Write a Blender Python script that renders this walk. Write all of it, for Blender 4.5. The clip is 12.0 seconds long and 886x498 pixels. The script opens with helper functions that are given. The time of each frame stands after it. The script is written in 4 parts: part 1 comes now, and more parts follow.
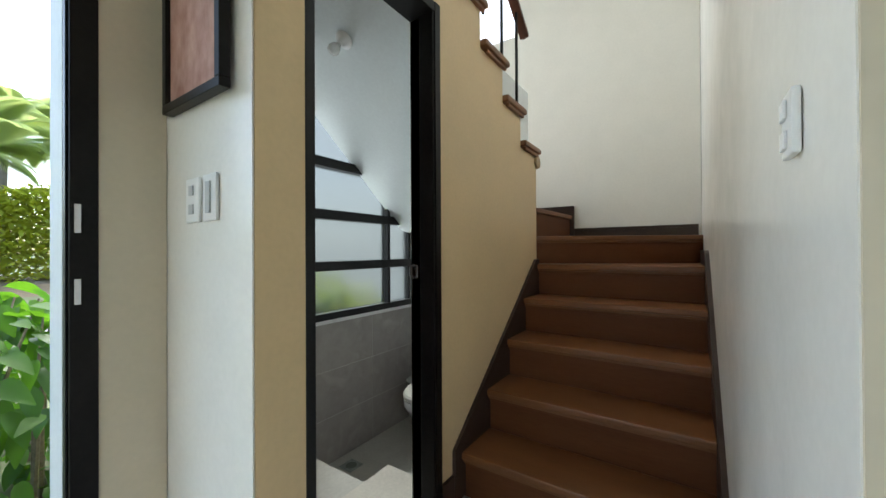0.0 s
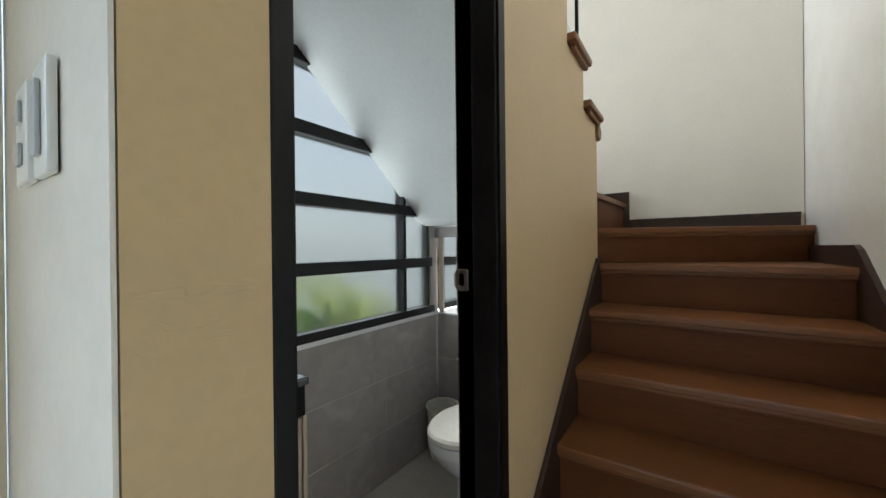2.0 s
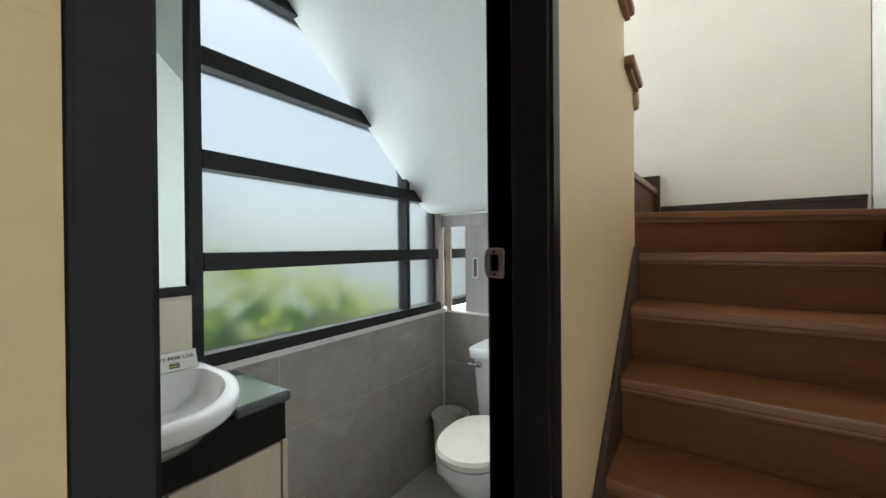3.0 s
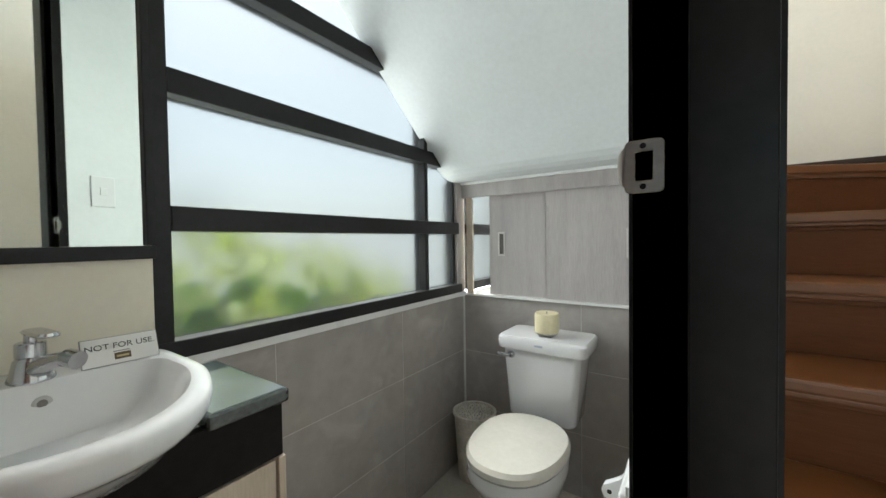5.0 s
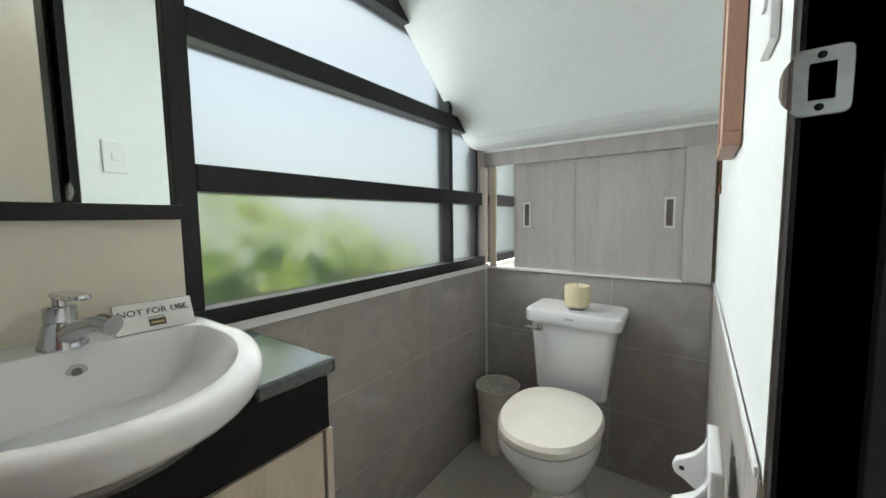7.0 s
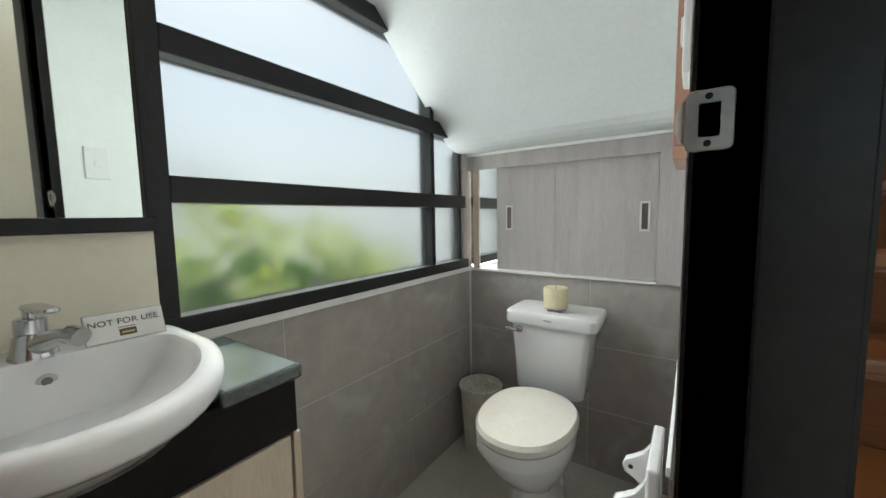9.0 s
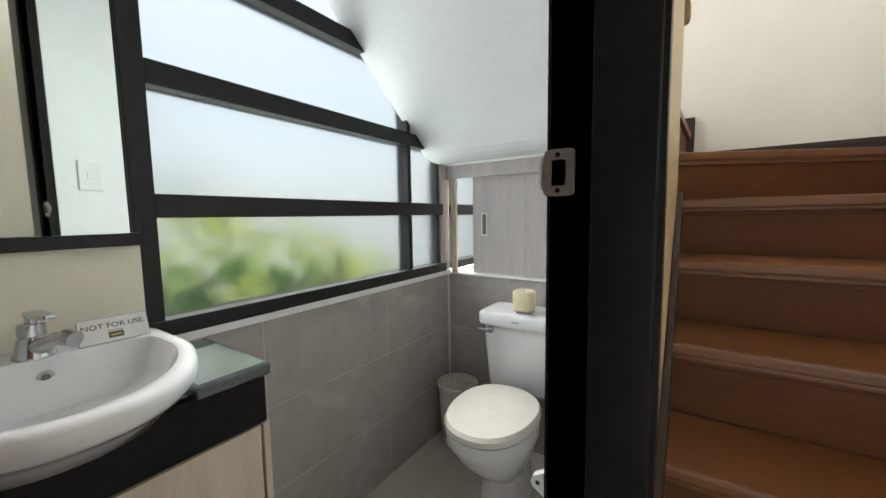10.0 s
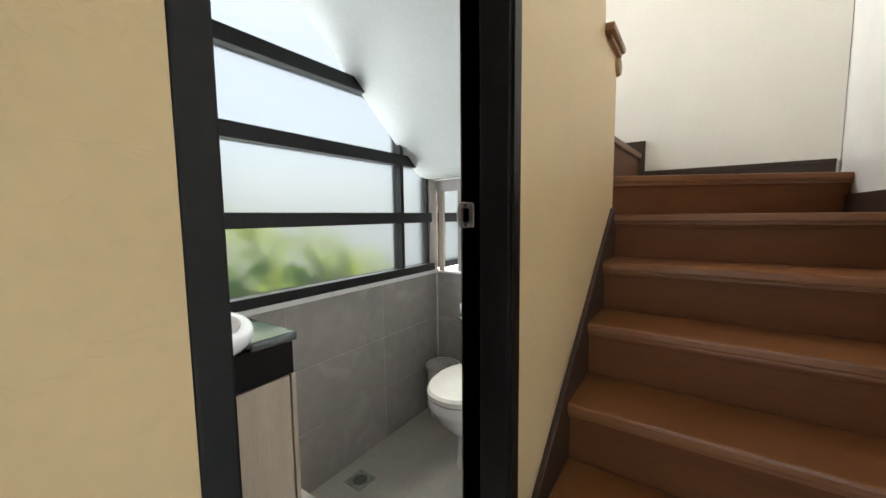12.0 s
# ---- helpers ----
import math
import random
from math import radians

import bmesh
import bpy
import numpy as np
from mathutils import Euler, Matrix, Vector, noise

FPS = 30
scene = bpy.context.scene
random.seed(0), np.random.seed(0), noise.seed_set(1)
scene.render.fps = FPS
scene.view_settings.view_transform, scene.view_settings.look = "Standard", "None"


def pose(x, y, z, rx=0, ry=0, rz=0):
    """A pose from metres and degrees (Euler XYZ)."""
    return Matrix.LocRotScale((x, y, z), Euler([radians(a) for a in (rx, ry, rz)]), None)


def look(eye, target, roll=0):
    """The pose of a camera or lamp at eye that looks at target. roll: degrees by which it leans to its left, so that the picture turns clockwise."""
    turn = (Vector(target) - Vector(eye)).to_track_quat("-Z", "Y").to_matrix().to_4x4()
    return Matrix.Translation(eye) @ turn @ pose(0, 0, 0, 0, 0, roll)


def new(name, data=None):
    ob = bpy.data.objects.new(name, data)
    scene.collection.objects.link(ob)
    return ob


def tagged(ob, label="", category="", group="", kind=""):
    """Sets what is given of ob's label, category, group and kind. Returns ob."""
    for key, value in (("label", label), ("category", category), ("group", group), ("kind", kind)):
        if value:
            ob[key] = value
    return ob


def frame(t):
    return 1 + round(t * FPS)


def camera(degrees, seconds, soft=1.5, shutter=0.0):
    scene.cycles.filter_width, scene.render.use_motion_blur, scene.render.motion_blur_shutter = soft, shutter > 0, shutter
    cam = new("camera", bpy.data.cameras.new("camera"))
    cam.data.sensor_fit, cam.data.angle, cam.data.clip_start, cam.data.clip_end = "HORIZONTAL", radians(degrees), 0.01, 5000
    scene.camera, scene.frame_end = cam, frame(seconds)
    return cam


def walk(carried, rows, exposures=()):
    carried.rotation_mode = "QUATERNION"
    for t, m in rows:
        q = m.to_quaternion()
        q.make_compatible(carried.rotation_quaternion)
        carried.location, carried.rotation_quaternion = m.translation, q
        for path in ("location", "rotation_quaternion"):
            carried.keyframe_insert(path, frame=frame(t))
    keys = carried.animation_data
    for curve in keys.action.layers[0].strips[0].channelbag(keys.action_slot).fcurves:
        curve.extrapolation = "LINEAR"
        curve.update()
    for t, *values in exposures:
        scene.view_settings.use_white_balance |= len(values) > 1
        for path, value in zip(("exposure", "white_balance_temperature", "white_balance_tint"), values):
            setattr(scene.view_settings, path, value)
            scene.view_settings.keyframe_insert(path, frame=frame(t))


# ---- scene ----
cam = camera(101.3, 12.0)
PATH = [
    (0, (0.006, 0.297, 1.075), (-1.113, 1.955, 1.085), -0.3),
    (0.5, (-0.059, 0.38, 1.069), (-1.177, 2.039, 1.072), -0.3),
    (1, (-0.161, 0.46, 1.083), (-1.282, 2.116, 1.082), -0.4),
    (1.5, (-0.307, 0.547, 1.099), (-1.427, 2.204, 1.09), -0.7),
    (2, (-0.426, 0.651, 1.072), (-1.56, 2.299, 1.069), -0.6),
    (2.5, (-0.534, 0.771, 1.065), (-1.672, 2.415, 1.071), -0.7),
    (3, (-0.62, 0.848, 1.019), (-1.754, 2.495, 1.01), -0.5),
    (5, (-0.884, 1.024, 0.913), (-2.018, 2.671, 0.866), -0.8),
    (5.5, (-0.948, 1.03, 0.895), (-2.08, 2.674, 0.769), -0.9),
    (6, (-0.989, 1.024, 0.885), (-2.131, 2.658, 0.725), -0.5),
    (6.5, (-1.009, 1.019, 0.877), (-2.155, 2.65, 0.712), -0.7),
    (8.5, (-0.987, 1.031, 0.887), (-2.121, 2.67, 0.714), -0.8),
    (9, (-0.936, 1.036, 0.903), (-2.065, 2.677, 0.724), -0.9),
    (9.5, (-0.873, 1.03, 0.919), (-1.993, 2.677, 0.744), -1.0),
    (10, (-0.793, 1.012, 0.938), (-1.909, 2.662, 0.759), -0.9),
    (10.5, (-0.704, 0.979, 0.961), (-1.831, 2.619, 0.761), -0.4),
    (11, (-0.61, 0.926, 0.976), (-1.738, 2.567, 0.785), -0.4),
    (11.5, (-0.544, 0.855, 0.988), (-1.686, 2.487, 0.807), -0.5),
    (12, (-0.511, 0.770, 0.988), (-1.642, 2.409, 0.806), -0.6),
]
walk(cam, [(t, look(eye, target, roll)) for t, eye, target, roll in PATH],
     [(0, 2.35, 6250, 3), (2.0, 2.42, 6300, 5), (2.5, 2.65, 6300, 5), (5.0, 3.0, 6550, 4), (6.0, 2.92, 6550, 4), (8.5, 2.92, 6600, 4), (9.5, 3.0, 6600, 6), (10.5, 3.05, 6600, 8), (12, 3.05, 6600, 8)])

# ---- world and light ----
world = bpy.data.worlds.new("world")
scene.world = world
world.use_nodes = True
wn = world.node_tree.nodes
sky = wn.new("ShaderNodeTexSky")
sky.sky_type = 'NISHITA'
sky.sun_disc = False
sky.sun_elevation, sky.sun_rotation = radians(57), radians(300)
sky.dust_density = 3.0
wn["Background"].inputs[1].default_value = 0.15
world.node_tree.links.new(sky.outputs[0], wn["Background"].inputs[0])
sun = new("sun", bpy.data.lights.new("sun", 'SUN'))
sun.data.energy, sun.data.angle, sun.data.color = 0.6, radians(30), (1.0, 0.97, 0.92)
sun.matrix_world = look((-5, 3.0, 9.0), (0, 0, 0))

# added area lamp outside the tall frosted window, boosting the sky light
day = new("daylight_fill_lamp", bpy.data.lights.new("daylight_fill_lamp", 'AREA'))
day.data.shape, day.data.size, day.data.size_y = 'RECTANGLE', 3.6, 3.3
day.data.energy, day.data.color = 47.0, (0.95, 0.98, 1.0)
day.matrix_world = look((-2.62, 2.95, 1.9), (0.0, 2.95, 1.9))


# ---- materials ----
def mat(name, color, rough=0.5, metal=0.0, spread=0.06, scale=6.0, fine=60.0, bump=0.0, bump_scale=120.0, coat=0.0,
        stretch=(1, 1, 1), color2=None, spec=0.5, dirt=0.0):
    m = bpy.data.materials.new(name)
    m.use_nodes = True
    nt = m.node_tree
    N, L = nt.nodes, nt.links
    b = N["Principled BSDF"]
    tc = N.new("ShaderNodeTexCoord")
    mp = N.new("ShaderNodeMapping")
    mp.inputs["Scale"].default_value = stretch
    L.new(tc.outputs["Object"], mp.inputs[0])
    n1 = N.new("ShaderNodeTexNoise")
    n1.inputs["Scale"].default_value, n1.inputs["Detail"].default_value = scale, 4
    n2 = N.new("ShaderNodeTexNoise")
    n2.inputs["Scale"].default_value, n2.inputs["Detail"].default_value = fine, 6
    for n in (n1, n2):
        L.new(mp.outputs[0], n.inputs["Vector"])
    add = N.new("ShaderNodeMath")
    add.operation = 'MULTIPLY_ADD'
    add.inputs[1].default_value, add.inputs[2].default_value = 0.5, 0.0
    L.new(n2.outputs[0], add.inputs[0])
    add2 = N.new("ShaderNodeMath")
    add2.operation = 'MULTIPLY_ADD'
    add2.inputs[1].default_value = 0.5
    L.new(n1.outputs[0], add2.inputs[0])
    L.new(add.outputs[0], add2.inputs[2])
    ramp = N.new("ShaderNodeValToRGB")
    c2 = color2 or tuple(c * (1 - 2.2 * spread) for c in color)
    c1 = color if color2 else tuple(min(1, c * (1 + spread)) for c in color)
    ramp.color_ramp.elements[0].position, ramp.color_ramp.elements[1].position = 0.34, 0.66
    ramp.color_ramp.elements[0].color, ramp.color_ramp.elements[1].color = (*c2, 1), (*c1, 1)
    L.new(add2.outputs[0], ramp.inputs[0])
    top = ramp.outputs[0]
    if dirt:
        n4 = N.new("ShaderNodeTexNoise")
        n4.inputs["Scale"].default_value, n4.inputs["Detail"].default_value, n4.inputs["Distortion"].default_value = 5.5, 8, 0.8
        L.new(tc.outputs["Object"], n4.inputs["Vector"])
        r4 = N.new("ShaderNodeMapRange")
        r4.inputs["From Min"].default_value, r4.inputs["From Max"].default_value = 0.56, 0.78
        r4.inputs["To Max"].default_value = dirt
        L.new(n4.outputs[0], r4.inputs[0])
        mix = N.new("ShaderNodeMix")
        mix.data_type = 'RGBA'
        mix.inputs["B"].default_value = (0.72, 0.71, 0.69, 1)
        L.new(r4.outputs[0], mix.inputs["Factor"])
        L.new(top, mix.inputs["A"])
        top = mix.outputs["Result"]
    L.new(top, b.inputs["Base Color"])
    rr = N.new("ShaderNodeMapRange")
    rr.inputs["To Min"].default_value, rr.inputs["To Max"].default_value = max(0.02, rough * 0.8), min(1, rough * 1.2)
    L.new(n1.outputs[0], rr.inputs[0])
    L.new(rr.outputs[0], b.inputs["Roughness"])
    b.inputs["Metallic"].default_value = metal
    b.inputs["Coat Weight"].default_value = coat
    b.inputs["Specular IOR Level"].default_value = spec
    if bump:
        n3 = N.new("ShaderNodeTexNoise")
        n3.inputs["Scale"].default_value, n3.inputs["Detail"].default_value = bump_scale, 3
        L.new(mp.outputs[0], n3.inputs["Vector"])
        bp = N.new("ShaderNodeBump")
        bp.inputs["Strength"].default_value, bp.inputs["Distance"].default_value = bump, 0.004
        L.new(n3.outputs[0], bp.inputs["Height"])
        L.new(bp.outputs[0], b.inputs["Normal"])
    return m




def trowelled(m, strength):
    """Thin curved trowel ridges, in patches, over a soft undulation."""
    N, L = m.node_tree.nodes, m.node_tree.links
    tc = N.new("ShaderNodeTexCoord")
    mp = N.new("ShaderNodeMapping")
    mp.inputs["Scale"].default_value = (1, 1, 3.2)
    L.new(tc.outputs["Object"], mp.inputs[0])
    heights = []
    for sc, det, dist in ((22.0, 1.0, 0.6), (7.0, 2.0, 0.4), (2.6, 2.0, 0.3), (55.0, 3.0, 0.2)):
        n = N.new("ShaderNodeTexNoise")
        n.inputs["Scale"].default_value, n.inputs["Detail"].default_value, n.inputs["Distortion"].default_value = sc, det, dist
        L.new(mp.outputs[0], n.inputs["Vector"])
        heights.append(n)
    ridge = N.new("ShaderNodeValToRGB")
    e = ridge.color_ramp.elements
    e[0].position, e[0].color = 0.46, (0, 0, 0, 1)
    e[1].position, e[1].color = 0.54, (0, 0, 0, 1)
    mid = e.new(0.50)
    mid.color = (1, 1, 1, 1)
    L.new(heights[0].outputs[0], ridge.inputs[0])
    patch = N.new("ShaderNodeMapRange")
    patch.inputs["From Min"].default_value, patch.inputs["From Max"].default_value = 0.54, 0.66
    L.new(heights[1].outputs[0], patch.inputs[0])
    mul = N.new("ShaderNodeMath")
    mul.operation = 'MULTIPLY'
    L.new(ridge.outputs[0], mul.inputs[0])
    L.new(patch.outputs[0], mul.inputs[1])
    a1 = N.new("ShaderNodeMath")
    a1.operation = 'MULTIPLY_ADD'
    a1.inputs[1].default_value = 2.4
    L.new(heights[2].outputs[0], a1.inputs[0])
    L.new(mul.outputs[0], a1.inputs[2])
    a2 = N.new("ShaderNodeMath")
    a2.operation = 'MULTIPLY_ADD'
    a2.inputs[1].default_value = 0.18
    L.new(heights[3].outputs[0], a2.inputs[0])
    L.new(a1.outputs[0], a2.inputs[2])
    bp = N.new("ShaderNodeBump")
    bp.inputs["Strength"].default_value, bp.inputs["Distance"].default_value = strength, 0.003
    L.new(a2.outputs[0], bp.inputs["Height"])
    L.new(bp.outputs[0], N["Principled BSDF"].inputs["Normal"])
    return m


BEIGE = trowelled(mat("beige_paint", (0.68, 0.505, 0.285), 0.42, spread=0.025), 0.17)
WARM = mat("warm_cream_paint", (0.76, 0.70, 0.57), 0.45, spread=0.02, bump=0.08, bump_scale=30)
CREAM = mat("cream_paint", (0.73, 0.69, 0.61), 0.45, spread=0.02, bump=0.08, bump_scale=30)
# cream paint darkened: shade on the front stub and right return is in the colour
CREAM_DIM = mat("dimmed_cream_paint", (0.60, 0.52, 0.39), 0.5, spread=0.02, bump=0.2, bump_scale=14)
WHITE = mat("white_gloss_paint", (0.82, 0.795, 0.745), 0.24, spread=0.02, bump=0.05, bump_scale=14)
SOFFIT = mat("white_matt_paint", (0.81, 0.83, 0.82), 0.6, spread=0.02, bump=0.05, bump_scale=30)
# white paint greyed to put the soffit's shade into its colour; also on the reveal
SOFFIT_DIM = mat("dimmed_white_paint", (0.62, 0.65, 0.65), 0.6, spread=0.03, scale=3, bump=0.06, bump_scale=30)
# stair wood darkened: shade below the nosings put into risers and coves
STAIR_SHADED = mat("shaded_stair_wood", (0.142, 0.052, 0.021), 0.48, scale=2.0, fine=22, stretch=(1, 9, 9), color2=(0.108, 0.038, 0.015), bump=0.05, bump_scale=60, spec=0.12)
BLACK = mat("black_lacquer", (0.011, 0.0095, 0.009), 0.36, spread=0.2, spec=0.15, bump=0.04, bump_scale=40)
FRAME = mat("black_window_frame", (0.012, 0.012, 0.013), 0.42, spread=0.2, spec=0.3)
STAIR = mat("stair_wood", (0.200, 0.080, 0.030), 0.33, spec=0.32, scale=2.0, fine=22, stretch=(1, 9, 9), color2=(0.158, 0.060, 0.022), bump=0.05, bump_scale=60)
SKIRT = mat("dark_skirting", (0.048, 0.027, 0.019), 0.4, spec=0.3, scale=3, stretch=(9, 1, 9), color2=(0.036, 0.020, 0.015))
RAILWOOD = mat("handrail_wood", (0.11, 0.04, 0.02), 0.3, color2=(0.06, 0.022, 0.012))
TREADEND = mat("tread_end_wood", (0.26, 0.12, 0.055), 0.4, color2=(0.18, 0.08, 0.035))
TILE = mat("grey_wall_tile", (0.39, 0.36, 0.335), 0.40, color2=(0.305, 0.28, 0.262), scale=2.2, fine=16, bump=0.03, dirt=0.28)
GROUT = mat("grout", (0.58, 0.56, 0.53), 0.8)
FLOORTILE = mat("floor_tile", (0.52, 0.495, 0.44), 0.33, spread=0.06)
HALLFLOOR = mat("hall_floor", (0.60, 0.55, 0.47), 0.3, spread=0.06)
PORC = mat("porcelain", (0.75, 0.75, 0.755), 0.08, spread=0.005, coat=0.5)
SEAT = mat("toilet_seat_plastic", (0.74, 0.71, 0.64), 0.22, spread=0.03, dirt=0.9)
CHROME = mat("chrome", (0.58, 0.58, 0.59), 0.16, metal=1.0, spread=0.02)
STEEL = mat("brushed_steel", (0.42, 0.41, 0.40), 0.3, metal=1.0, spread=0.05)
COUNTER = mat("counter_stone", (0.05, 0.064, 0.062), 0.07, spread=0.18, fine=90, coat=1.0, spec=0.8)
PALEWOOD = mat("pale_laminate", (0.62, 0.53, 0.43), 0.45, scale=2.5, fine=30, stretch=(8, 8, 0.8), color2=(0.50, 0.41, 0.32))
GREYWOOD = mat("grey_laminate", (0.45, 0.42, 0.41), 0.45, scale=2.5, fine=30, stretch=(9, 9, 0.8), color2=(0.35, 0.32, 0.312))
PLASTIC = mat("white_plastic", (0.78, 0.78, 0.77), 0.3, spread=0.01)
DOORWOOD = mat("door_brown", (0.10, 0.028, 0.018), 0.35, stretch=(8, 8, 0.8), color2=(0.065, 0.018, 0.012))


def glass(name, rough, tint=(1, 1, 1)):
    m = bpy.data.materials.new(name)
    m.use_nodes = True
    b = m.node_tree.nodes["Principled BSDF"]
    b.inputs["Base Color"].default_value = (*tint, 1)
    b.inputs["Roughness"].default_value = rough
    b.inputs["Transmission Weight"].default_value = 1.0
    b.inputs["IOR"].default_value = 1.2
    return m


FROST = glass("frosted_glass", 0.46, (0.0445, 0.0482, 0.0500))
CLEAR = glass("clear_glass", 0.0, (0.95, 0.97, 0.97))
NICKEL = mat("satin_nickel", (0.62, 0.60, 0.56), 0.45, metal=0.4, spread=0.03)
PLATE = mat("worn_nickel", (0.34, 0.31, 0.285), 0.38, metal=0.9, spread=0.08, scale=40)
# dark metal for solid plates that paint the shade in recesses
RECESS_DARK = mat("recess_shade_steel", (0.15, 0.135, 0.125), 0.5, metal=0.8, spread=0.1)
MIRROR = mat("mirror", (0.66, 0.70, 0.66), 0.015, metal=1.0, spread=0.003)


# ---- helpers ----
def add_box(bm, x0, x1, y0, y1, z0, z1, bevel=0.0, seg=2):
    v = [bm.verts.new((x, y, z)) for x in (x0, x1) for y in (y0, y1) for z in (z0, z1)]
    fs = [bm.faces.new([v[i] for i in q]) for q in ((0, 1, 3, 2), (4, 6, 7, 5), (0, 4, 5, 1), (2, 3, 7, 6), (0, 2, 6, 4), (1, 5, 7, 3))]
    if bevel:
        es = list({e for f in fs for e in f.edges})
        bmesh.ops.bevel(bm, geom=es, offset=bevel, segments=seg, profile=0.6, affect='EDGES')
    return bm


def box(*a, **k):
    return add_box(bmesh.new(), *a, **k)


def prism(points, axis, a, b, bevel=0.0):
    """A polygon of two coordinates, pushed from a to b along an axis."""
    bm = bmesh.new()

    def at(p, d):
        return {'x': (d, p[0], p[1]), 'y': (p[0], d, p[1]), 'z': (p[0], p[1], d)}[axis]
    lo = [bm.verts.new(at(p, a)) for p in points]
    hi = [bm.verts.new(at(p, b)) for p in points]
    n = len(points)
    bm.faces.new(lo)
    bm.faces.new(hi[::-1])
    for i in range(n):
        bm.faces.new((lo[i], hi[i], hi[(i + 1) % n], lo[(i + 1) % n]))
    bmesh.ops.recalc_face_normals(bm, faces=bm.faces)
    if bevel:
        bmesh.ops.bevel(bm, geom=list(bm.edges), offset=bevel, segments=2, profile=0.6, affect='EDGES')
    return bm


def loft(rings, close_first=True, close_last=True):
    bm = bmesh.new()
    vs = [[bm.verts.new(p) for p in r] for r in rings]
    n = len(vs[0])
    for r0, r1 in zip(vs, vs[1:]):
        for i in range(n):
            bm.faces.new((r0[i], r0[(i + 1) % n], r1[(i + 1) % n], r1[i]))
    if close_first:
        bm.faces.new(vs[0][::-1])
    if close_last:
        bm.faces.new(vs[-1])
    bmesh.ops.recalc_face_normals(bm, faces=bm.faces)
    return bm


def lathe(profile, cx, cy, seg=32, axis='z', base=0.0, caps=True):
    rings = []
    for r, h in profile:
        ring = []
        for i in range(seg):
            a = 2 * math.pi * i / seg
            u, v = r * math.cos(a), r * math.sin(a)
            ring.append({'z': (cx + u, cy + v, base + h), 'y': (cx + u, base + h, cy + v), 'x': (base + h, cx + u, cy + v)}[axis])
        rings.append(ring)
    return loft(rings, caps, caps)


def tube(points, radius, seg=10):
    pts = [Vector(p) for p in points]
    rings = []
    for i, p in enumerate(pts):
        d = (pts[min(i + 1, len(pts) - 1)] - pts[max(i - 1, 0)]).normalized()
        up = Vector((0, 0, 1)) if abs(d.z) < 0.9 else Vector((1, 0, 0))
        s = d.cross(up).normalized()
        u = s.cross(d).normalized()
        r = radius[i] if isinstance(radius, (list, tuple)) else radius
        rings.append([p + r * (math.cos(2 * math.pi * k / seg) * s + math.sin(2 * math.pi * k / seg) * u) for k in range(seg)])
    return loft(rings)


def mesh_of(name, bm, material, smooth=False):
    me = bpy.data.meshes.new(name)
    bmesh.ops.recalc_face_normals(bm, faces=bm.faces)
    bm.to_mesh(me)
    bm.free()
    me.materials.append(material)
    if smooth:
        for p in me.polygons:
            p.use_smooth = True
        me.set_sharp_from_angle(angle=radians(38))
    return me


def part(name, bm, material, parent=None, label="", smooth=False):
    ob = new(name, mesh_of(name, bm, material, smooth))
    ob.parent = parent
    if label:
        ob["label"] = label
    return ob


def setting(name, bm, material, label, category, smooth=False):
    return tagged(part(name, bm, material, None, label, smooth), label, category, kind="structure")


def empty(name, label, category, at=(0, 0, 0), group="", kind=""):
    ob = new(name)
    ob.location = at
    bpy.context.view_layer.update()
    return tagged(ob, label, category, group, kind)


def local(bm, at):
    bmesh.ops.translate(bm, verts=bm.verts, vec=(-at[0], -at[1], -at[2]))
    return bm


# ---- plan ----
XW, XG = -1.965, -1.99          # window wall face, glass
XO, XI = -0.833, -0.938         # door wall: hall face, room face
YB = 2.80                       # back wall of the small room
YD0, YD1 = 0.88, 1.467          # door opening
ZS = -0.33                      # sunken floor
YST = 1.50                      # edge of the step
XR = 0.088                      # stair's outer wall
YL = 3.45                       # landing's back wall
RISE, NOSE0, RUN = 0.197, 1.653, 0.2415
TOP = 5.2

# floors
setting("floor_hall", box(-1.255, 3.2, -3.6, 1.66, -0.12, 0.0), HALLFLOOR, "pale beige tiled hall floor", "floor")
setting("floor_platform", box(-1.955, -0.84, 0.83, YST, -0.45, -0.004, bevel=0.004), FLOORTILE, "raised pale tiled floor beside the vanity", "floor")
setting("floor_sunken", box(XW - 0.1, -0.84, YST - 0.02, YB + 0.1, -0.45, ZS), FLOORTILE, "sunken beige-grey tiled washroom floor", "floor")

# hall walls
setting("wall_picture", prism([(-1.262, 0.727), (-0.8215, 0.742), (-0.8215, 0.746), (-1.262, 0.746)], "z", 0, 2.7), WHITE, "glossy off-white painted wall with switches", "wall")
setting("wall_room_south", box(XW - 0.15, -0.97, 0.747, 0.83, -0.45, 2.7), SOFFIT, "white wall between hall and washroom", "wall")
setting("wall_beside_door_left", box(XI, -0.82, 0.7475, 0.8805, 0, 2.7), BEIGE, "beige plastered wall beside the washroom door", "wall")
setting("wall_front_stub", box(-1.45, -1.2555, 0.577, 0.725, 0, 2.7), CREAM_DIM, "narrow cream wall beside the front door", "wall")
setting("wall_front_over_door", box(-1.45, -1.2555, -0.45, 0.577, 2.15, 2.7), CREAM, "cream wall over the front door", "wall")
setting("wall_right_return", box(0.1165, 3.2, 0.706, 0.84, 0, 2.7), CREAM_DIM, "dimmed cream wall turning off beside the stairs", "wall")
setting("wall_stair_outer", prism([(XR, YL + 0.15), (XR + 0.027, 0.71), (XR + 0.15, 0.71), (XR + 0.15, YL + 0.15)], "z", 0, TOP), WHITE, "glossy white wall along the staircase", "wall")
wl = empty("wall_landing", "cream painted wall behind the stair landing", "wall", kind="structure")
